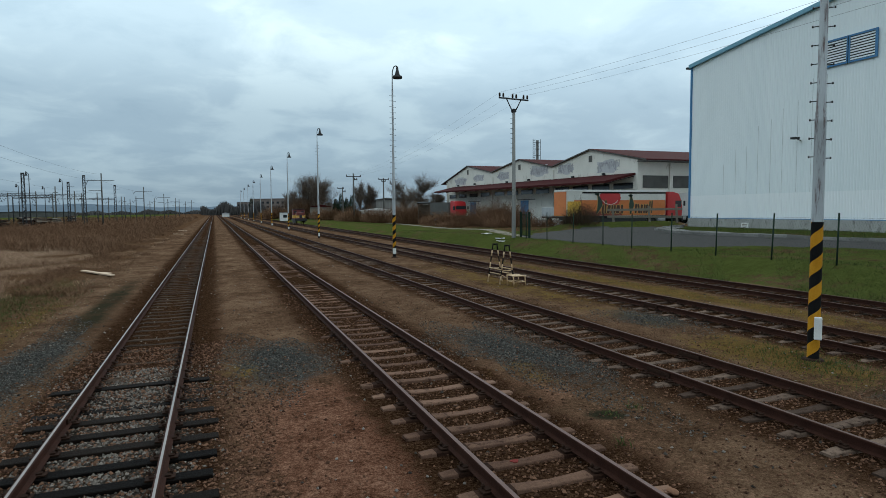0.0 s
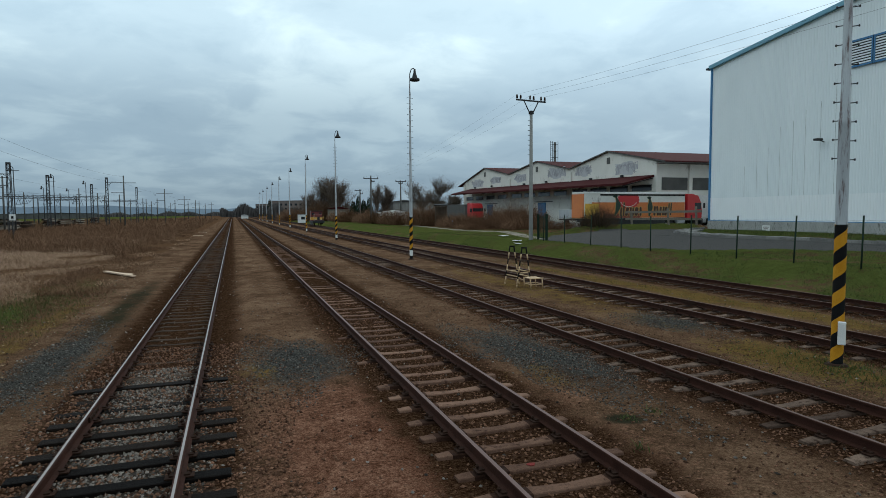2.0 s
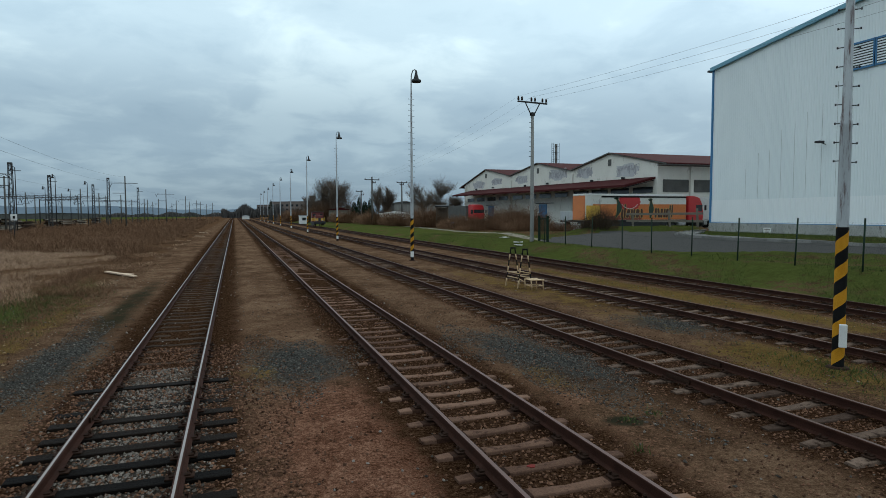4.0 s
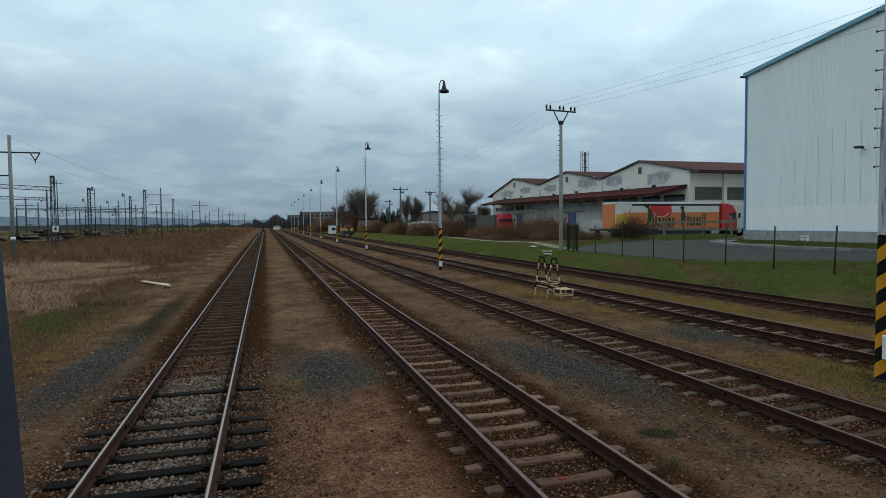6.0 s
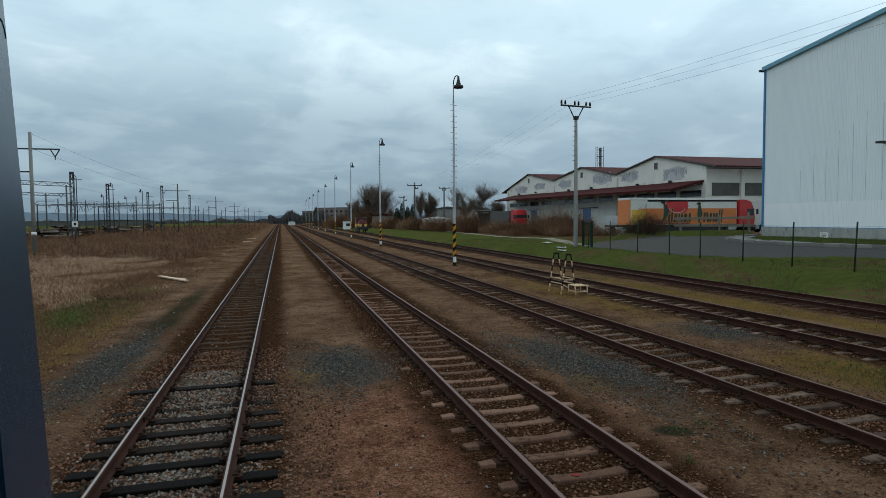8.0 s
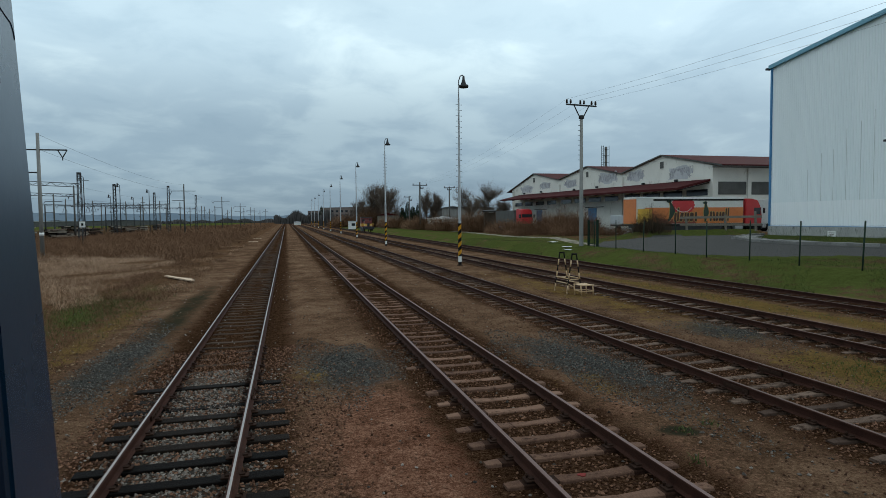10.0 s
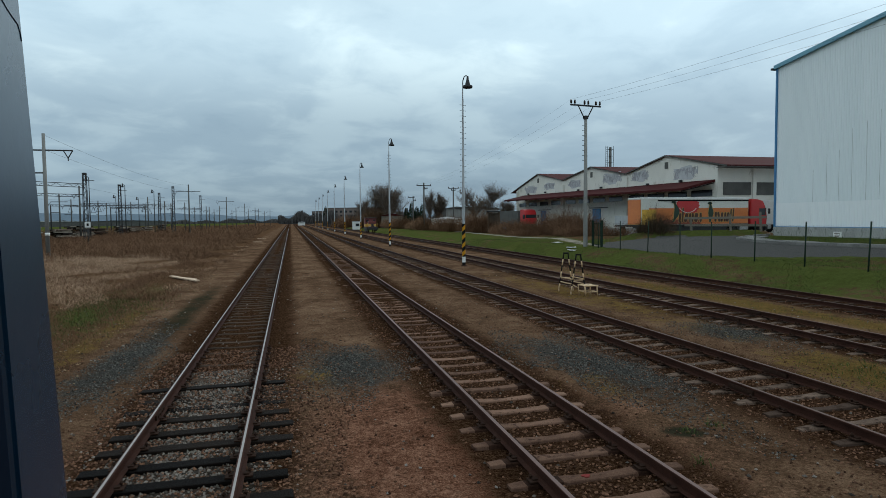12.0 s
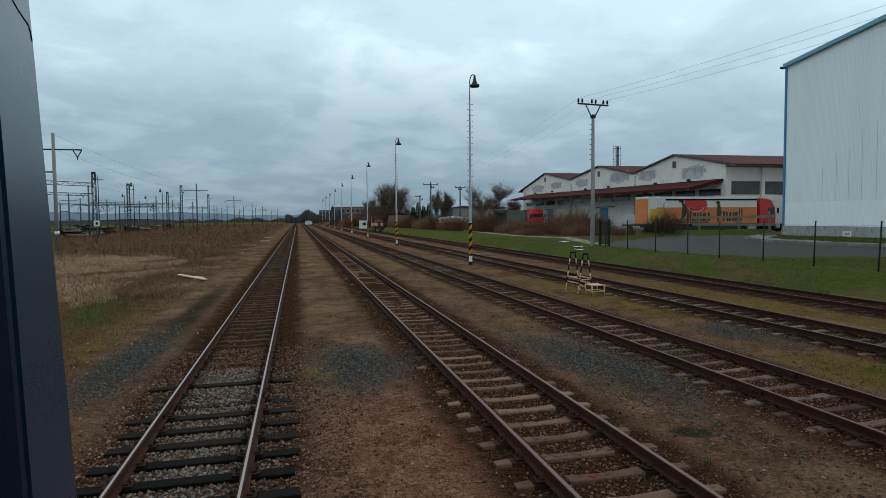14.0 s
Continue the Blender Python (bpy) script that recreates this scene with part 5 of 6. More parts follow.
def blades(rng, x, y, z, hh, dx, dy, w):
    n = len(x)
    t = rng.uniform(0, np.pi, n)
    ux, uy = np.cos(t) * w, np.sin(t) * w
    v = np.empty((n, 5, 3))
    v[:, 0] = np.stack([x - ux, y - uy, z], -1)
    v[:, 1] = np.stack([x + ux, y + uy, z], -1)
    v[:, 2] = np.stack([x + ux * 0.8 + dx * 0.4, y + uy * 0.8 + dy * 0.4, z + hh * 0.6], -1)
    v[:, 3] = np.stack([x - ux * 0.8 + dx * 0.4, y - uy * 0.8 + dy * 0.4, z + hh * 0.6], -1)
    v[:, 4] = np.stack([x + dx, y + dy, z + hh], -1)
    i = (np.arange(n) * 5)[:, None]
    quads = (i + np.array([0, 1, 2, 3])).tolist()
    tris = (i + np.array([3, 2, 4])).tolist()
    return v.reshape(-1, 3), quads + tris


for k, (a, d, h, sp, up, lv) in enumerate(((7.7, 212, 17.5, 0.55, 0.7, 3), (8.3, 214, 16.5, 0.6, 0.6, 3), (8.9, 220, 18, 0.6, 0.6, 3), (9.6, 218, 15.5, 0.6, 0.6, 3), (7.0, 235, 13, 0.6, 0.6, 3), (8.6, 208, 17.0, 0.7, 0.55, 3),
                                           (13.2, 190, 12.8, 0.45, 0.9, 3), (13.9, 196, 12.2, 0.45, 0.9, 3), (17.6, 138, 12.6, 0.75, 0.5, 3), (18.9, 134, 12.4, 0.8, 0.5, 3), (17.2, 170, 11, 0.7, 0.5, 3),
                                           (20.6, 140, 8.5, 0.8, 0.5, 3), (6.2, 260, 11, 0.6, 0.6, 3))):
    x, y = az(a, d)
    bare_tree("bare_tree", (x, y, zat(x, y) - 0.1), 10 + k, h, sp, twig=0.0115 * d / 150, up=up, levels=lv, kids=4 if k < 6 else 4 + k % 2, fine=1, full=k < 8)


rng = np.random.default_rng(5)


def thicket(cx, cy, rx, ry, h, n, material=None, label="dense brown leafless thicket of shrubs", w=0.02):
    v, f = twig_mass(rng, n, cx, cy, rx, ry, h, w)
    ob = raw("shrub", v - np.array([cx, cy, 0]), f, material or M_TWIG)
    ob.location = (cx, cy, 0)
    return tagged(ob, label, "shrub", "leafless shrubs")


for cx, cy, rx, ry, h, n, w in ((35.2, 52.3, 1.9, 1.4, 3.3, 3600, 0.012), (39, 77, 2.8, 6.5, 5.0, 7000, 0.024), (40.5, 86, 2.8, 6, 5.2, 6000, 0.024), (36, 93, 3, 9, 3.2, 6000, 0.026),
                                 (35.5, 112, 2.8, 7.5, 5.6, 7000, 0.028), (39, 100, 3.5, 9, 3.0, 4500, 0.028), (33.5, 128, 2.8, 10, 4.6, 5000, 0.03), (33, 150, 3.2, 16, 4.6, 6000, 0.036),
                                 (32, 185, 3.4, 20, 5.0, 6000, 0.045), (28.5, 225, 4, 20, 6.0, 5000, 0.055), (35.5, 70, 1.8, 5, 2.4, 3500, 0.02), (45, 130, 4, 10, 5, 5000, 0.032),
                                 (24, 265, 6, 22, 7.0, 5000, 0.065), (37, 64, 2.2, 4, 2.0, 2600, 0.018), (33.5, 84, 1.5, 5, 1.6, 2500, 0.02), (28.0, 208, 4.5, 5, 9.5, 5000, 0.045), (32.5, 209, 4.0, 5, 8.5, 4500, 0.045), (25.0, 214, 3.0, 5, 6.5, 3000, 0.045)):
    thicket(cx, cy, rx, ry, h, n, M_TWIG if cy < 60 else M_BRUSH, w=w)


def conifer(at, h, seed):
    t = thing("conifer", at, "dark green spruce among bare trees", "tree")
    part("trunk", T((0, 0, 0), (0, 0, h), 0.2, 0.03), M_BARK, t)
    r2 = np.random.default_rng(seed)
    n = 2600
    u = np.sqrt(r2.uniform(0, 1, n))
    z = h * (1 - u * 0.92)
    a = r2.uniform(0, 2 * np.pi, n)
    rad = u * h * 0.2 * r2.uniform(0.5, 1.0, n)
    x, y = rad * np.cos(a), rad * np.sin(a)
    v, f = blades(r2, x, y, z, np.full(n, 0.05), np.cos(a) * 0.7, np.sin(a) * 0.7, 0.16)
    v[4::5, 2] -= 0.35
    cr = raw("crown", v, f, M_CONIFER)
    cr.parent = t


for a, d, h in ((11.3, 260, 10.5), (11.8, 262, 8.5), (12.3, 258, 9.5), (10.8, 262, 8), (3.2, 470, 14)):
    x, y = az(a, d)
    conifer((x, y, zat(x, y)), h, int(a * 10) + 50)


def hall(at, size, wall, roof, label, rz=0, gable=1.2, windows=0):
    w, l, h = size
    t = thing("distant_building", at, label, "building", rz=rz)
    bm = bmesh.new()
    poly(bm, [(-w / 2, -l / 2, 0), (-w / 2, -l / 2, h), (w / 2, -l / 2, h), (w / 2, -l / 2, 0)], (0, l, 0))
    part("wall", bm, wall, t)
    bm = bmesh.new()
    poly(bm, [(-w / 2 - 0.4, -l / 2 - 0.4, h), (0, -l / 2 - 0.4, h + gable), (w / 2 + 0.4, -l / 2 - 0.4, h)], (0, l + 0.8, 0))
    part("roof", bm, roof, t)
    for k in range(windows):
        for q in range(3):
            part("window", B((-w / 2 + w * (k + 0.5) / windows, -l / 2 - 0.02, h * (0.22 + 0.27 * q)), (w / windows * 0.5, 0.1, h * 0.13)), M_GLASS, t)


for a, d, size, wl_, rf, lb, rz, gb, nw in (
        (14.6, 150, (7.5, 9, 2.9), M_RENDER, M_WHITE, "low white shed with pale roof", -12, 0.6, 0),
        (17.0, 190, (16, 10, 6.2), M_POLE, M_SHADOWED, "grey flat-roofed hall behind bare trees", -15, 0.4, 0),
        (15.6, 240, (16, 10, 6.6), M_GREYWALL, M_GREYWALL, "distant brown hall behind bare trees", -15, 1.2, 0),
        (6.2, 560, (60, 12, 14), M_FARBLOCK, M_FARBLOCK, "long distant apartment block behind bare trees", -6, 0.4, 14),
        (3.2, 620, (26, 12, 12), M_FARBLOCK, M_FARBLOCK, "distant apartment block behind bare trees", -6, 0.4, 8),
        (9.4, 205, (7, 6, 4.2), M_TIMBER, M_ROOF, "small brick hut beside the tracks", -8, 0.8, 0),
        # This plain gabled block is a stand-in for a small white van.
        (1.0, 420, (4.5, 3, 2.4), M_WHITE, M_GALV, "small white block in place of a van near the yard end", 0, 0.6, 0),
        (-20.5, 520, (90, 20, 4), M_GREYWALL, M_GALV, "long low pale hall beyond the railway", 18, 0.6, 0),
        (-13.5, 520, (50, 20, 4), M_GREYWALL, M_SHADOWED, "long low grey hall beyond the railway", 14, 0.6, 0),
        (-26, 500, (60, 20, 5), M_WHITE, M_GALV, "low white hall beyond the railway", 22, 0.6, 0)):
    x, y = az(a, d)
    hall((x, y, zat(x, y) - 0.3), size, wl_, rf, lb, rz, gb, nw)

# far woods: a ragged band of bare stems
for a0, a1, d, h, n in ((-1.0, 4.0, 640, 15, 5000), (3.0, 9.5, 360, 9.5, 6000), (9.0, 16, 300, 7.5, 4500), (-8, -1, 900, 8, 2500), (-40, -8, 800, 6.5, 6000), (16, 24, 260, 8.0, 3500)):
    ang = np.radians(rng.uniform(a0, a1, n))
    dd = d * rng.uniform(0.92, 1.12, n)
    x, y = dd * np.sin(ang), dd * np.cos(ang)
    clump = 0.65 + 0.35 * np.sin(ang * 140 + d) * np.sin(ang * 57 + 1.0)
    hh = h * clump * rng.uniform(0.5, 1.0, n)
    v, f = blades(rng, x, y, height(x, y), hh, rng.normal(0, 0.8, n), rng.normal(0, 0.8, n), d * 0.0011)
    tagged(raw("far_woods", v, f, M_FARWOOD), "distant band of bare brown woods", "woods", kind="stuff")

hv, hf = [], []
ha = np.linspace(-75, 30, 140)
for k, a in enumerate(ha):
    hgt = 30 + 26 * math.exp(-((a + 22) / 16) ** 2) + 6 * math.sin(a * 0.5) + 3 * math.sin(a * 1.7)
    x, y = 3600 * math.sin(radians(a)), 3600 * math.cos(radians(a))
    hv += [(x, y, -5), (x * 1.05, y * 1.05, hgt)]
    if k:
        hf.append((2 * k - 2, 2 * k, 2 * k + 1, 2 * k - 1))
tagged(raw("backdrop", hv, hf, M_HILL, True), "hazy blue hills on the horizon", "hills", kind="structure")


# ---------------------------------------------------------------- electrified lines beyond the brush
def spot(bearing, d):
    x, y = az(bearing, d)
    return x, y, zat(x, y)


def tube_mast(bearing, d, h, arms, rz=0.0):
    x, y, z = spot(bearing, d)
    m = thing("catenary_mast", (x, y, z), "slim grey catenary mast with side arms", "catenary mast", "catenary masts", rz=rz)
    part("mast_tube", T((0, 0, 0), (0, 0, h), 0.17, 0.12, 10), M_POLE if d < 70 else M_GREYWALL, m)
    for z0, xa, xb in arms:
        part("mast_arm", T((xa, 0, z0), (xb, 0, z0), 0.06, n=6), M_SHADOWED, m)
    z0, xa, xb = arms[0]
    e = xb if abs(xb) > abs(xa) else xa
    v = bmesh.new()
    for p, q in (((e - 0.7, 0, z0), (e - 0.35, 0, z0 - 0.62)), ((e, 0, z0), (e - 0.35, 0, z0 - 0.62)), ((e - 0.35, 0, z0 - 0.62), (e - 0.35, 0, z0 - 0.85))):
        tube(v, p, q, 0.045, n=5)
    part("insulator_bracket", v, M_DARK, m)
    if d < 70:
        part("white_band", T((0, 0, 1.85), (0, 0, 2.1), 0.185, 0.185, 10), M_WHITE, m)
    return m


def lattice_mast(bearing, d, h, w=0.75, rz=0.0):
    x, y, z = spot(bearing, d)
    m = thing("lattice_mast", (x, y, z), "dark steel lattice mast of the overhead line", "lattice mast", "lattice masts", rz=rz)
    for sx in (-1, 1):
        for sy in (-1, 1):
            part("corner_angle", T((sx * w / 2, sy * w / 2, 0), (sx * w * 0.36, sy * w * 0.36, h), 0.06, n=4), M_SHADOWED, m)
    n = int(h / 0.6)
    for k in range(n):
        z0, z1 = h * k / n, h * (k + 1) / n
        s = (-1) ** k
        f0, f1 = w / 2 * (1 - 0.28 * k / n), w / 2 * (1 - 0.28 * (k + 1) / n)
        for sy in (-1, 1):
            part("lattice_bar", T((s * f0, sy * f0, z0), (-s * f1, sy * f1, z1), 0.03, n=4), M_SHADOWED, m)
    part("mast_cap", B((0, 0, h), (w * 0.9, w * 0.8, 0.3)), M_SHADOWED, m)
    part("crossarm", B((0.5, 0, h - 1.0), (1.6, 0.08, 0.08)), M_SHADOWED, m)
    return m


def portal(b0, d0, b1, d1, z, deep=0.55):
    x0, y0, g0 = spot(b0, d0)
    x1, y1, g1 = spot(b1, d1)
    p = thing("portal_beam", (x0, y0, g0), "steel lattice portal beam across the tracks", "portal beam", "portal beams", rz=math.degrees(math.atan2(y1 - y0, x1 - x0)))
    L = math.hypot(x1 - x0, y1 - y0)
    for dz in (0, deep):
        part("chord", T((0, 0, z + dz), (L, 0, z + dz), 0.06, n=4), M_SHADOWED, p)
    n = int(L / 0.8)
    zig = bmesh.new()
    for k in range(n):
        a, b = L * k / n, L * (k + 1) / n
        tube(zig, (a, 0, z + (deep if k % 2 else 0)), (b, 0, z + (0 if k % 2 else deep)), 0.035, n=4)
    part("web", zig, M_SHADOWED, p)
    part("portal_leg", T((L, 0, 0), (L, 0, z + deep), 0.16, 0.12, 8), M_SHADOWED, p)
    for k in (0.35, 0.6, 0.82):
        dr = bmesh.new()
        x = L * k
        for u, v in (((x - 0.5, 0, z - 1.3), (x, 0, z)), ((x + 0.5, 0, z - 1.3), (x, 0, z)), ((x - 0.6, 0, z - 1.3), (x + 0.6, 0, z - 1.3))):
            tube(dr, u, v, 0.04, n=4)
        part("dropper", dr, M_DARK, p)
    return p


def yard_lamp(bearing, d, h):
    x, y, z = spot(bearing, d)
    m = thing("yard_lamp", (x, y, z), "slender distant yard lamp with bell-shaped hood", "lamp post", "distant yard lamps")
    part("lamp_pole", T((0, 0, 0), (0, 0, h), 0.11, 0.06, 8), M_SHADOWED, m)
    hd = bmesh.new()
    lathe(hd, [(0.0, h + 0.5), (0.12, h + 0.4), (0.14, h), (0.27, h - 0.3), (0.0, h - 0.31)], 10, at=(-0.42, 0, 0))
    part("lamp_hood", hd, M_DARK, m)
    part("lamp_arm", T((0, 0, h), (-0.42, 0, h + 0.4), 0.05, n=5), M_SHADOWED, m)


# bearings in degrees from the tracks' direction, distance, height
def stand(bear, rise, h):
    """Bearing, and the distance at which a mast of height h rises by that slope over the eye."""
    return bear, (h + 0.2 - 3.09) / rise


tube_mast(-19.2, 59, 10.2, ((8.85, -1.95, 2.1), (7.0, -1.95, 0.0)))
# bearing in degrees from the tracks' direction, slope of the top over the eye, height
for b, s, h in ((-16.5, 0.0693, 10.1), (-14.0, 0.0541, 10.2), (-11.0, 0.0426, 10.2), (-9.9, 0.0524, 11.0), (-7.7, 0.0393, 10.5)):
    lattice_mast(*stand(b, s, h), h, 0.58)
for b, s, h in ((-16.2, 0.0665, 10.4), (-13.6, 0.0558, 10.4), (-14.3, 0.039, 9.5), (-12.6, 0.0362, 9.5), (-11.4, 0.0474, 10.0)):
    yard_lamp(*stand(b, s, h), h - 0.3)
for b, s, h, arm in ((-16.9, 0.0525, 9.2, 0), (-11.9, 0.0372, 9.3, 0), (-8.65, 0.0565, 11.0, 2), (-10.1, 0.0278, 8.5, 0), (-9.0, 0.0289, 8.5, 0), (-7.25, 0.0233, 8.5, 0), (-7.0, 0.0224, 8.3, 0),
                     (-6.15, 0.0236, 8.5, 0), (-5.55, 0.0378, 10.8, 2), (-4.75, 0.0213, 8.5, 0), (-4.0, 0.0277, 10.5, 2), (-3.7, 0.0197, 8.5, 0), (-3.1, 0.0217, 9.5, 1), (-2.8, 0.02, 9.5, 1),
                     (-2.3, 0.0165, 9.0, 0), (-1.8, 0.019, 10.0, 1), (-18.3, 0.040, 8.5, 1), (-15.6, 0.031, 8.5, 0), (-15.0, 0.028, 8.5, 0), (-13.2, 0.03, 8.5, 0), (-12.1, 0.026, 8.0, 0), (-10.6, 0.031, 8.5, 0),
                     (-8.2, 0.022, 8.0, 0), (-6.6, 0.019, 8.0, 0), (-5.1, 0.017, 8.0, 0), (-17.5, 0.033, 8.5, 1)):
    reach = 2.4 if arm == 2 else 1.5 if arm else 0.5
    tube_mast(*stand(b, s, h), h, ((h - 1.5, -reach, reach), (h - 3.6, -reach, 0.0)))
portal(-16.5, 102, -28, 92, 8.0, 0.5)
portal(-16.9, 118, -28, 108, 7.2, 0.4)
for b, d in ((-11.9, 165), (-9.9, 150), (-7.7, 190)):
    portal(b, d, b - 7, d * 0.92, 6.4, 0.3)
for b0, d0, z0, b1, d1, z1, sg in ((-19.2, 59, 10.1, -8.65, 143.5, 10.8, 0.8), (-19.2, 59, 8.9, -8.65, 143.5, 9.6, 0.8), (-28, 92, 8.4, -16.5, 102, 8.4, 0.2), (-28, 108, 7.5, -9.9, 150, 7.0, 0.4),
                                   (-8.65, 143.5, 9.5, -5.55, 209, 9.3, 0.5), (-5.55, 209, 9.3, -4.0, 275, 9.0, 0.5), (-16.5, 102, 8.0, -7.7, 190, 8.0, 0.6), (-16.9, 118, 7.0, -7.7, 190, 6.5, 0.4)):
    x0, y0, g0 = spot(b0, d0)
    x1, y1, g1 = spot(b1, d1)
    wire((x0, y0, g0 + z0), (x1, y1, g1 + z1), sg, r=0.010)

sg_ = thing("track_sign", (*spot(-16.4, 84),), "small white square sign on a post", "sign")
part("sign_post", T((0, 0, 0), (0, 0, 3.0), 0.06), M_DARK, sg_)
sp_ = part("sign_plate", B((0, -0.08, 2.6), (0.62, 0.04, 0.7), pose(0, 0, 0, 0, 0, 15), 0.01), M_WHITE, sg_)
part("sign_mark", B((0, -0.115, 2.6), (0.22, 0.02, 0.3), pose(0, 0, 0, 0, 0, 15)), M_BLACK, sp_)

# stacks of old sleepers and rails in a row along the far edge of the brush
for k, (x, y, L, n) in enumerate(((-35.2, 84, 9, 8), (-36.0, 95, 8, 9), (-34.8, 105, 9, 7), (-35.6, 117, 9, 9), (-36.2, 129, 8, 6), (-35.0, 141, 9, 8), (-35.8, 154, 9, 7), (-36.0, 168, 9, 6), (-35.2, 184, 9, 8))):
    z = zat(x, y)
    st = thing("sleeper_stack", (x, y, z), "long stack of dark weathered sleepers and rails", "sleeper stack", "stacks of old sleepers", rz=84 + 4 * (k % 3))
    for q in range(n):
        for s in range(3):
            part("stacked_sleeper", B((L * random.uniform(-0.14, 0.14), -0.6 + 0.55 * s + random.uniform(-0.15, 0.15), 0.60 + 0.2 * q), (L * random.uniform(0.55, 0.95), 0.27, 0.17),
                                      pose(0, 0, 0, 0, random.uniform(-1.0, 1.0), random.uniform(-3, 3)), 0.02), (M_WOOD_TAR, M_IRON, M_BARK, M_TIMBER)[random.randrange(4)], st)
    for s in (-0.35, 0.0, 0.35):
        part("bearer", B((L * s, 0, 0.25), (0.3, 1.9, 0.5), bevel=0.02), M_WOOD_TAR, st)


hx, hy, hz = spot(19.1, 112)
hut = thing("timber_shelter", (hx, hy, hz), "small dark timber shelter with flat roof among shrubs", "shelter", rz=-20)
for x in (-1.0, 1.0):
    for y in (-0.8, 0.8):
        part("corner_post", B((x, y, 1.95), (0.16, 0.16, 3.9), bevel=0.01), M_BARK, hut)
for k in range(9):
    part("wall_board", B((-0.96 + 0.24 * k, 0.82, 1.9), (0.22, 0.04, 3.4)), M_BARK, hut)
part("roof", B((0, -0.1, 3.98), (2.5, 2.2, 0.2), pose(0, 0, 0, 4, 0, 0), 0.02), M_SHADOWED, hut)
dx, dy, dz_ = spot(20.2, 104)
drum = thing("steel_drum", (dx, dy, dz_), "small blue steel drum beside the lorry", "drum")
bm = bmesh.new()
lathe(bm, [(0.0, 0.0), (0.38, 0.0), (0.38, 0.4), (0.4, 0.43), (0.38, 0.46), (0.38, 1.1), (0.36, 1.12), (0.0, 1.12)], 16)
part("drum_body", bm, M_BLUE, drum)


def plank(at, L, rz, n=2):
    p = thing("plank", at, "pale broken plank lying on dry grass", "plank", "cast-off planks", rz=rz)
    part("board", B((0, 0, 0.1), (L, 0.24, 0.07), pose(0, 0, 0, 0, 1.2, 0), 0.012), M_PALEWOOD, p)
    if n > 1:
        part("board", B((-L * 0.1, 0.22, 0.08), (L * 0.7, 0.2, 0.06), pose(0, 0, 0, 0, -1, 3), 0.012), M_PALEWOOD, p)


plank((-5.75, 35.6, zat(-5.75, 35.6)), 3.2, -56)
plank((-4.8, 94.4, zat(-4.8, 94)), 1.4, -20, 1)
plank((-5.1, 113, zat(-5, 113)), 1.8, -40, 1)


# ---------------------------------------------------------------- the vehicle that carries the camera
SIDE = -0.163


def nose(z):
    return 0.537 - 0.137 * (z - 2.81)


def jamb(z):
    return 0.430 - 0.084 * (z - 2.81)


def back(y):
    return lambda z: y


veh = thing("rail_vehicle", (-1.4, -6.0, 0.0), "dark blue rail vehicle cab with a raked glossy corner pillar", "rail vehicle")


def veh_panel(y0, y1, z0, z1, thick=0.08, bevel=0.006, x=SIDE):
    bm = bmesh.new()
    pts = [(x, y0(z0), z0), (x, y0(z1), z1), (x, y1(z1), z1), (x, y1(z0), z0)]
    poly(bm, [(px + 1.4, y + 6, z) for px, y, z in pts], (-thick, 0, 0))
    if bevel:
        bmesh.ops.bevel(bm, geom=list(bm.edges), offset=bevel, segments=3, affect="EDGES")
    return bm


part("corner_pillar", veh_panel(jamb, nose, 0.9, 3.6, 0.1), M_CABBLUE, veh, "glossy blue corner pillar")
part("window_seal", veh_panel(lambda z: jamb(z) - 0.30, lambda z: jamb(z) - 0.002, 2.004, 3.6, 0.06, 0.004, SIDE - 0.002), M_NAVY, veh, "dark navy window surround")
part("side_wall", veh_panel(back(-7.5), lambda z: jamb(z) - 0.004, 0.9, 1.96), M_CABBLUE, veh)
part("side_wall", veh_panel(back(-7.5), back(-0.95), 1.97, 3.6), M_CABBLUE, veh)
part("window_header", veh_panel(back(-7.5), back(0.40), 3.604, 4.0), M_CABBLUE, veh)
part("window_seal", veh_panel(back(-0.94), back(0.40), 1.962, 2.0, 0.085, 0.004, SIDE - 0.004), M_NAVY, veh)
cab_front = bmesh.new()
poly(cab_front, [(SIDE + 1.4 - 0.105, nose(0.9) + 5.99, 0.9), (SIDE + 1.4 - 0.105, nose(3.6) + 5.99, 3.6), (-1.12, nose(3.6) + 5.99, 3.6), (-1.12, nose(0.9) + 5.99, 0.9)], (0, -0.06, 0))
part("front_wall", cab_front, M_CABBLUE, veh)
glass = bmesh.new()
poly(glass, [(0.9, nose(2.3) + 6.004, 2.3), (0.9, nose(3.4) + 6.004, 3.4), (-0.9, nose(3.4) + 6.004, 3.4), (-0.9, nose(2.3) + 6.004, 2.3)], (0, -0.01, 0))
part("front_screen", glass, M_GLASS, veh)
part("roof", B((0, 2.3, 4.06), (2.3, 7.9, 0.12), bevel=0.05), M_SHADOWED, veh)
part("far_side_wall", B((-1.15, 2.4, 2.45), (0.08, 8.0, 3.1)), M_CABBLUE, veh)
part("rear_wall", B((0, -1.5, 2.45), (2.3, 0.08, 3.1)), M_CABBLUE, veh)
part("floor", B((0, 2.4, 1.15), (2.3, 8.0, 0.15)), M_DARK, veh)
part("underframe", B((0, 2.4, 0.78), (2.4, 8.0, 0.5), bevel=0.04), M_DARK, veh)
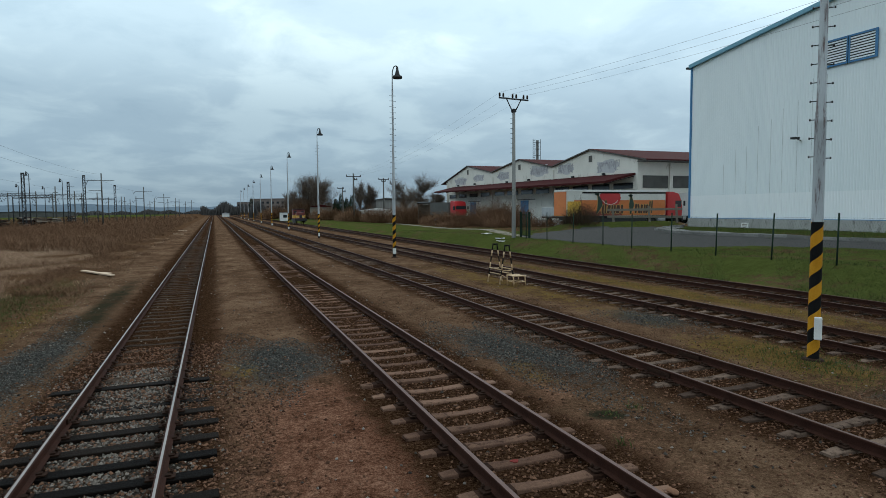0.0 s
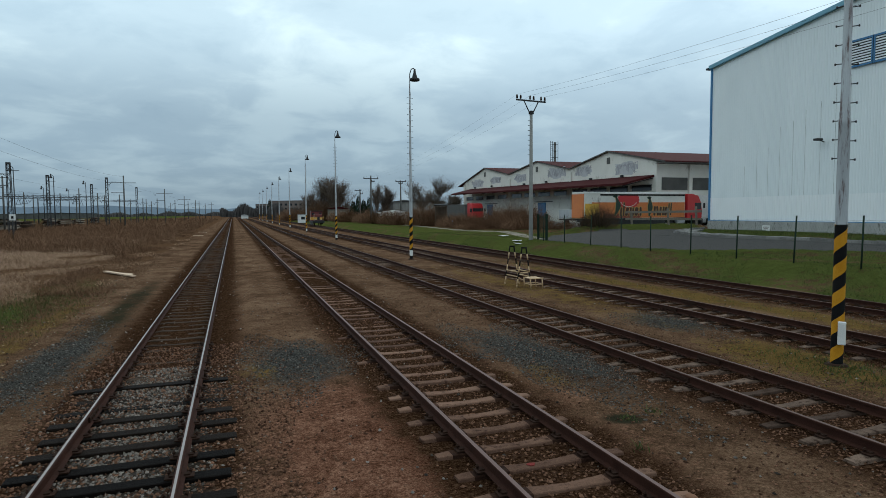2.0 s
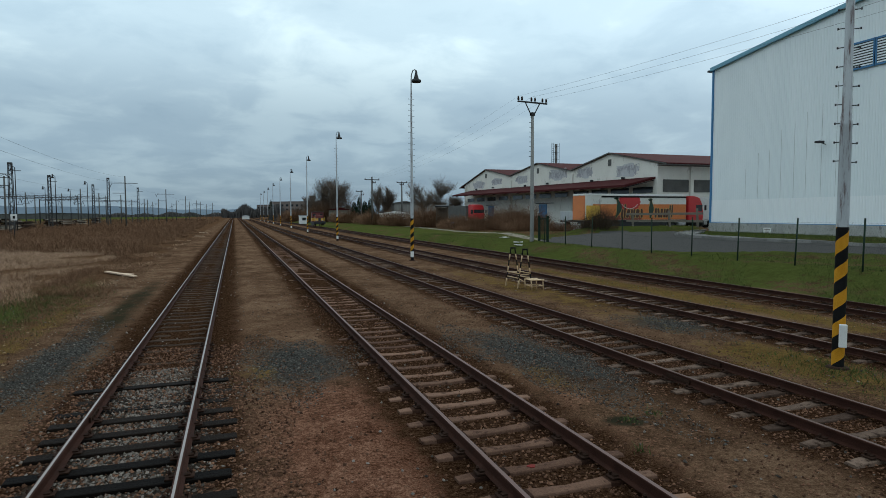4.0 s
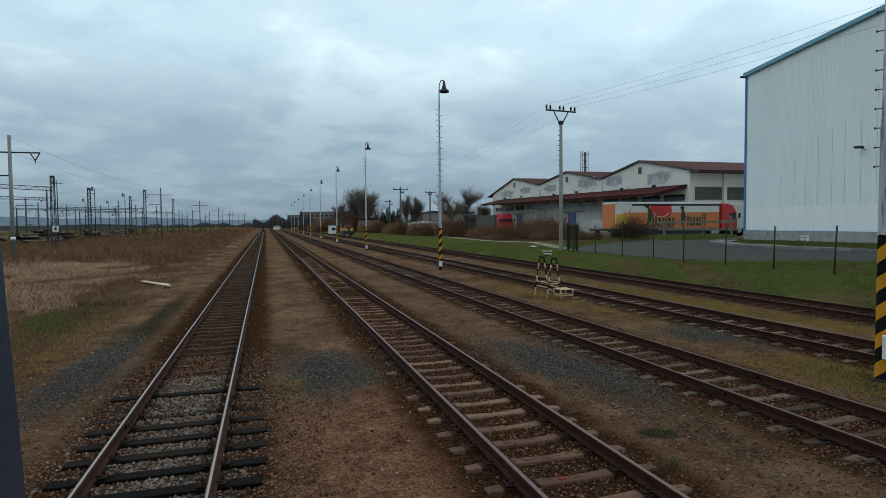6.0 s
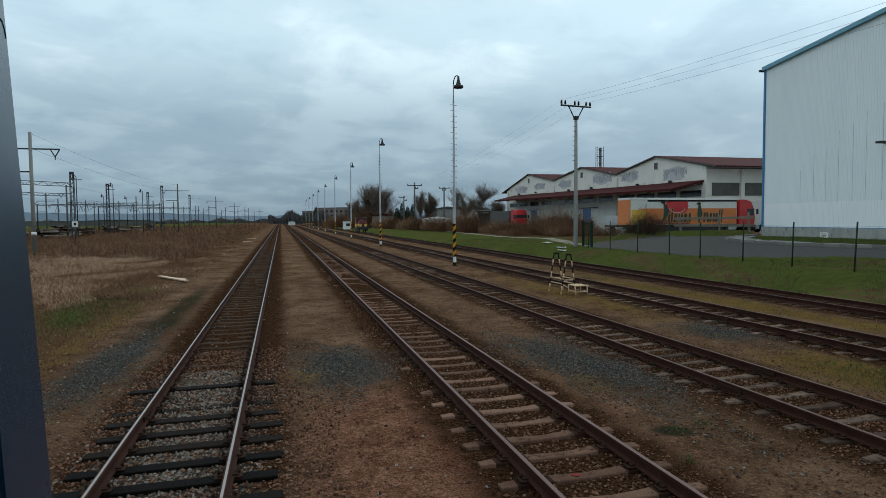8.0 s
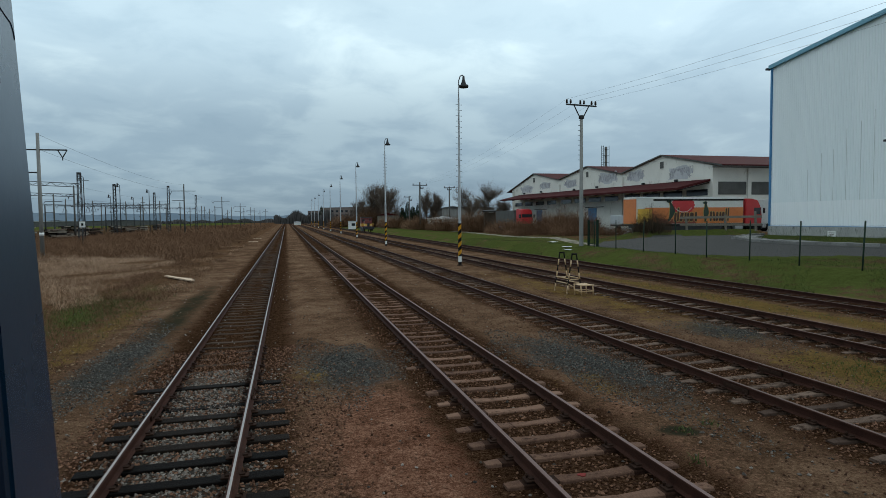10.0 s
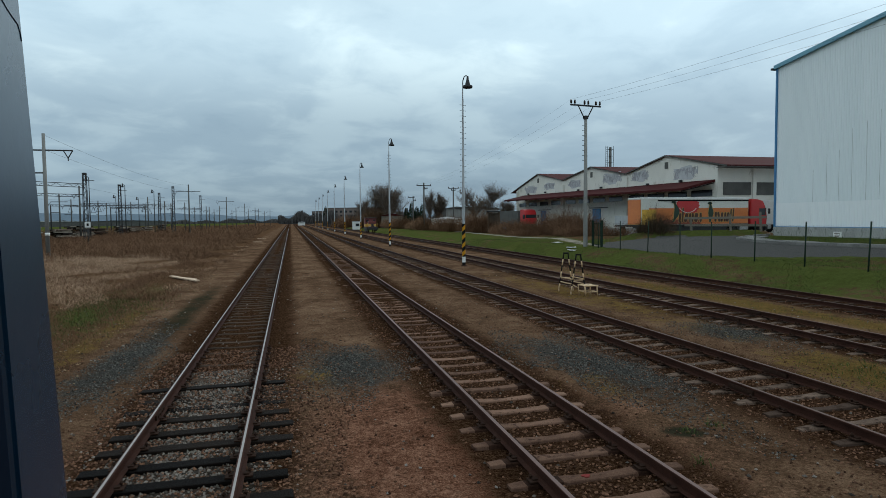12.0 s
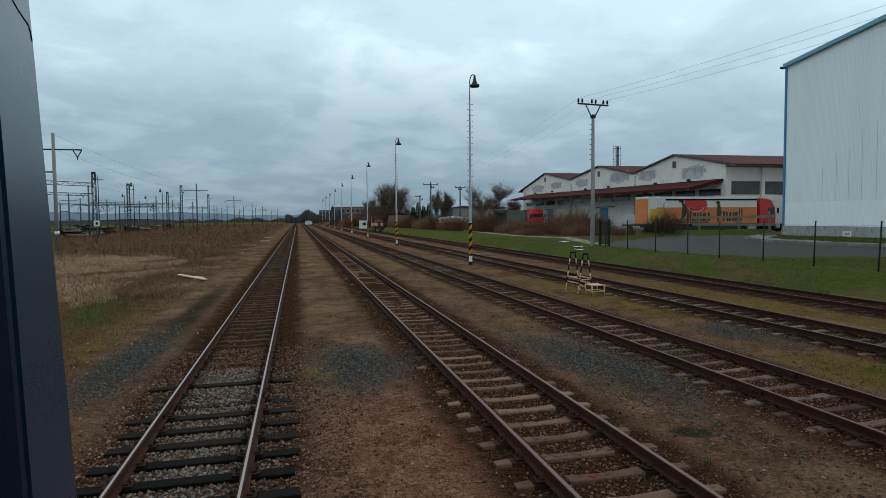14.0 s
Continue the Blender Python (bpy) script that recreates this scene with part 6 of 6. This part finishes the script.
for y in (-0.5, 4.6):
    for sx in (-1, 1):
        wb = bmesh.new()
        lathe(wb, [(0.0, -0.07), (0.46, -0.07), (0.5, 0.07), (0.0, 0.07)], 20)
        ob = part("wheel", wb, M_IRON, veh)
        ob.matrix_basis = pose(sx * GAUGE / 2, y, 0.5, 0, 90, 0)
# a hairline crack in the pillar's paint
ck = bmesh.new()
pc = [(0.4345, 3.2720), (0.4431, 3.2677), (0.4522, 3.2643), (0.4626, 3.2610), (0.4665, 3.2556), (0.4692, 3.2487)]
for (ya, za), (yb, zb) in zip(pc, pc[1:]):
    tube(ck, (SIDE + 1.4, ya + 6, za), (SIDE + 1.4, yb + 6, zb), 0.0006, n=5)
part("paint_crack", ck, M_NAVY, veh)


# ---------------------------------------------------------------- loose stones
def stones(name, x, y, size, material, label, sink=0.3):
    n = len(x)
    octa = np.array([(1, 0, 0), (0, 1, 0), (-1, 0, 0), (0, -1, 0), (0.2, 0.1, 0.8), (-0.1, -0.2, -0.8)], float)
    ft = np.array([(0, 1, 4), (1, 2, 4), (2, 3, 4), (3, 0, 4), (1, 0, 5), (2, 1, 5), (3, 2, 5), (0, 3, 5)])
    v = octa[None] * rng.uniform(0.6, 1.3, (n, 6, 1)) * rng.uniform(0.7, 1.2, (n, 1, 3))
    a = rng.uniform(0, 2 * np.pi, n)
    c, s = np.cos(a)[:, None], np.sin(a)[:, None]
    X, Y = v[..., 0] * c - v[..., 1] * s, v[..., 0] * s + v[..., 1] * c
    v = np.stack([X, Y, v[..., 2]], -1) * size[:, None, None]
    z = height(x, y) + size * sink
    v += np.stack([x, y, z], -1)[:, None, :]
    f = (ft[None] + (np.arange(n) * 6)[:, None, None]).reshape(-1, 3)
    ob = raw(name, v.reshape(-1, 3), f, material)
    return tagged(ob, label, "gravel", kind="stuff")


def field(n, x0, x1, y0, y1, power=1.6):
    u = rng.uniform(0, 1, n) ** power
    return rng.uniform(x0, x1, n), y0 + (y1 - y0) * u


# pale ballast between the tarred sleepers
x, y = rng.normal(-1.4, 0.62, 10000), rng.uniform(4.5, 13.8, 10000)
k = (np.abs(x + 1.4) < 0.70) | (rng.uniform(0, 1, len(x)) < 0.6)
stones("ballast", x[k], y[k], rng.uniform(0.012, 0.034, k.sum()), M_STONE_W, "pale broken ballast stones between sleepers", 0.2)
x, y = field(26000, -5.2, 1.6, 4.2, 16, 1.2)
x = x + rng.normal(0, 0.5, len(x))
k = (blob(x, y, 1.9, 7.6, 1.1, 3.4) < 0.2) | (rng.uniform(0, 1, len(x)) < 0.13)
k &= (x > -3.1) | (rng.uniform(0, 1, len(x)) < 0.4)
k &= (blob(x, y, 1.3, 13.6, 1.1, 2.6) < 0.15) & (blob(x, y, -3.8, 15.2, 0.9, 5.2) < 0.15) | (rng.uniform(0, 1, len(x)) < 0.12)
x, y = x[k], y[k]
stones("ballast", x, y, rng.uniform(0.011, 0.034, len(x)), M_STONE_B, "brown broken ballast stones beside the track")
x, y = field(35000, 1.4, 11.5, 4.0, 24, 1.6)
x = x + rng.normal(0, 0.5, len(x))
k = rng.uniform(0, 1, len(x)) < 0.25 + 0.75 * np.minimum(1, np.maximum(np.exp(-((x - 3.77) / 1.3) ** 4), np.exp(-((x - 8.83) / 1.4) ** 4)))
k &= (blob(x, y, 1.9, 7.6, 1.1, 3.4) < 0.2) | (rng.uniform(0, 1, len(x)) < 0.13)
stones("ballast", x[k], y[k], rng.uniform(0.010, 0.030, k.sum()), M_STONE_B, "brown ballast stones between concrete sleepers")
x, y = field(5000, 12.7, 15.5, 7, 30, 1.3)
x[::2] += 5.3
stones("ballast", x, y, rng.uniform(0.012, 0.032, len(x)), M_STONE_B, "brown ballast stones between concrete sleepers")
for cx, cy, rx, ry, n in ((1.3, 13.5, 1.35, 2.7, 3800), (6.6, 12.2, 1.5, 4.2, 6500), (12.2, 14.4, 1.4, 2.2, 1500), (-3.8, 15.2, 0.9, 5.4, 4200)):
    a, r = rng.uniform(0, 2 * np.pi, n), rng.uniform(0, 1, n) ** 0.6
    r *= 1 + 0.25 * np.sin(a * 3 + cx) + 0.15 * np.sin(a * 7)
    stones("slate_chippings", cx + rx * r * np.cos(a), cy + ry * r * np.sin(a), rng.uniform(0.008, 0.024, n), M_STONE_D, "patch of dark blue-grey stone chippings")
x, y = field(2600, -8, 20, 4, 40, 1.4)
stones("ballast", x, y, rng.uniform(0.012, 0.035, len(x)), M_STONE_W, "scattered pale stones on the dirt")
st = link("loose_stone", bmesh.new(), M_STONE_B)
bm = bmesh.new()
bmesh.ops.create_icosphere(bm, subdivisions=2, radius=0.075)
for v_ in bm.verts:
    v_.co *= 1 + 0.25 * noise.noise(v_.co * 14)
    v_.co.z *= 0.5
bm.to_mesh(st.data)
bm.free()
st.location = (4.95, 5.25, zat(4.95, 5.25) + 0.03)
tagged(st, "brown angular stone beside the rail", "stone")


# ---------------------------------------------------------------- dry grass and brush on the verge
def grass(name, x, y, h0, h1, w, lean, material, label, cat="grass"):
    n = len(x)
    hh = rng.uniform(h0, h1, n)
    v, f = blades(rng, x, y, height(x, y) - 0.01, hh, rng.normal(0, lean, n) * hh, rng.normal(0, lean, n) * hh, w)
    return tagged(raw(name, v, f, material), label, cat, kind="stuff")


def clumped(x, y, s, cut):
    f = np.sin(x * s + 1.7 * np.sin(y * s * 0.6)) + np.sin(y * s * 0.8 + 2.1 * np.sin(x * s * 0.5 + 1))
    return f > cut


n = 115000
x, y = rng.uniform(-36, -6.2, n), 18 + 44 * rng.uniform(0, 1, n) ** 0.8
k = (x < -7.4 - 0.03 * (y - 20) - 0.5 * np.sin(y * 0.9)) & (clumped(x, y, 0.9, -0.9))
grass("dry_grass", x[k], y[k], 0.05, 0.27, 0.0052, 1.0, M_STRAW, "pale matted dry grass on the verge")
n = 128000
x = rng.uniform(-60, -6.8, n)
y = 51 + 115 * rng.uniform(0, 1, n) ** 1.25 + 5 * np.sin(x * 0.35)
k = (x < -7.2 - 0.4 * np.sin(y * 0.2) - 0.5 * np.sin(y * 0.53)) & clumped(x, y, 0.35, -1.5)
swell = 0.55 + 0.45 * np.sin(x * 0.21 + 1.3 * np.sin(y * 0.11)) * np.sin(y * 0.17 + 0.8)
grass("brush", x[k], y[k], 0.2, 0.6 + 0.7 * swell[k], 0.011, 0.8, M_BRUSH, "brown waist-high dead brush", "brush")
n = 34000
x, y = rng.uniform(-34, -6.6, n), 17 + 30 * rng.uniform(0, 1, n) ** 0.8
k = (x < -6.9 - 0.03 * (y - 20)) & clumped(x * 1.1 + 3, y * 0.7, 1.3, 0.25)
grass("brush", x[k], y[k], 0.06, 0.4, 0.006, 1.0, M_BRUSH, "low brown tufts among the straw", "brush")
n = 16000
x, y = rng.uniform(-40, -9.5, n), 42 + 42 * rng.uniform(0, 1, n) ** 1.3
k = clumped(x, y, 0.6, 0.5)
grass("dry_grass", x[k], y[k], 0.2, 0.6, 0.007, 0.8, M_STRAW, "pale straw standing in the brush")
n = 16000
x, y = rng.uniform(-70, -7.0, n), rng.uniform(120, 330, n)
grass("brush", x, y, 0.5, 1.5, 0.03, 0.8, M_BRUSH, "brown waist-high dead brush", "brush")
n = 16000
x, y = rng.uniform(-9, -4.8, n), 9 + 40 * rng.uniform(0, 1, n) ** 1.4
grass("dry_grass", x, y, 0.03, 0.12, 0.006, 0.9, M_BRUSH, "short trampled brown grass beside the track")
n = 5500
x, y = rng.normal(-6.6, 0.8, n), rng.normal(24, 4.0, n)
grass("green_grass", x, y, 0.03, 0.13, 0.006, 0.7, M_GRASS, "fresh green grass patch on the verge")
n = 66000
x, y = 21.3 + 16 * rng.uniform(0, 1, n) ** 1.7, 5 + 75 * rng.uniform(0, 1, n) ** 1.4
k = ~inside(x, y, ROAD)
k &= clumped(x, y, 0.8, -0.9)
grass("green_grass", x[k], y[k], 0.03, 0.13, 0.007, 0.8, M_GRASS, "green grass bank beside the fence")
n = 8000
x, y = rng.uniform(36, 46.8, n), rng.uniform(14, 46, n)
k = ~inside(x, y, ROAD)
grass("green_grass", x[k], y[k], 0.05, 0.2, 0.01, 0.6, M_GRASS, "green grass strip before the warehouse")
n = 4200
x, y = np.concatenate([rng.normal(11.8, 0.6, n // 2), rng.normal(16.8, 0.5, n // 2)]), np.concatenate([rng.normal(8.6, 1.2, n // 2), rng.uniform(10, 40, n // 2)])
grass("green_grass", x, y, 0.02, 0.10, 0.006, 0.7, M_GRASS, "low green weeds between the tracks")
for cx, cy in ((5.9, 7.7), (5.3, 6.6), (6.5, 7.9), (9.9, 8.0)):
    n = 34
    grass("weed_tuft", rng.normal(cx, 0.07, n), rng.normal(cy, 0.07, n), 0.03, 0.11, 0.006, 0.9, M_GRASS, "small green weed tuft in gravel", "weed")

# ragged edge of the brush towards the track
n = 26000
x, y = -4.6 - 3.4 * rng.uniform(0, 1, n) ** 0.7, 27 + 95 * rng.uniform(0, 1, n) ** 1.3
k = clumped(x * 1.3, y * 0.6, 1.1, -0.1 + 0.5 * rng.uniform(0, 1, n))
grass("dry_grass", x[k], y[k], 0.04, 0.3, 0.009, 1.0, M_BRUSH, "ragged brown tufts along the edge of the verge")
n = 5000
x, y = -5.2 - 3.0 * rng.uniform(0, 1, n), 27 + 60 * rng.uniform(0, 1, n) ** 1.3
k = clumped(x * 1.1 + 2, y * 0.7, 1.2, 0.5)
grass("dry_grass", x[k], y[k], 0.04, 0.2, 0.008, 1.0, M_STRAW, "pale straw tufts along the edge of the verge")

# dead leaves and bits of straw trodden into the verge
n = 1800
x, y = rng.uniform(-10, -4.3, n), 9 + 34 * rng.uniform(0, 1, n) ** 1.3
stones("leaf_litter", x, y, rng.uniform(0.01, 0.045, n), M_LITTERBROWN, "dead leaves and straw bits on the verge", 0.1)
# litter on the grass by the far track
for x, y in ((25.6, 54.5), (24.0, 48.0), (23.4, 46.6)):
    bm = bmesh.new()
    bmesh.ops.create_grid(bm, x_segments=5, y_segments=4, size=0.32)
    for v_ in bm.verts:
        v_.co = Vector((v_.co.x * 1.4, v_.co.y, 0.06 + 0.08 * noise.noise(v_.co * 3 + Vector((x, y, 0)))))
    geo = bmesh.ops.solidify(bm, geom=list(bm.faces), thickness=0.02)
    ob = link("litter_sheet", bm, M_LEAF)
    ob.location = (x, y, zat(x, y))
    tagged(ob, "crumpled white plastic sheet on grass", "litter", "litter by the track")
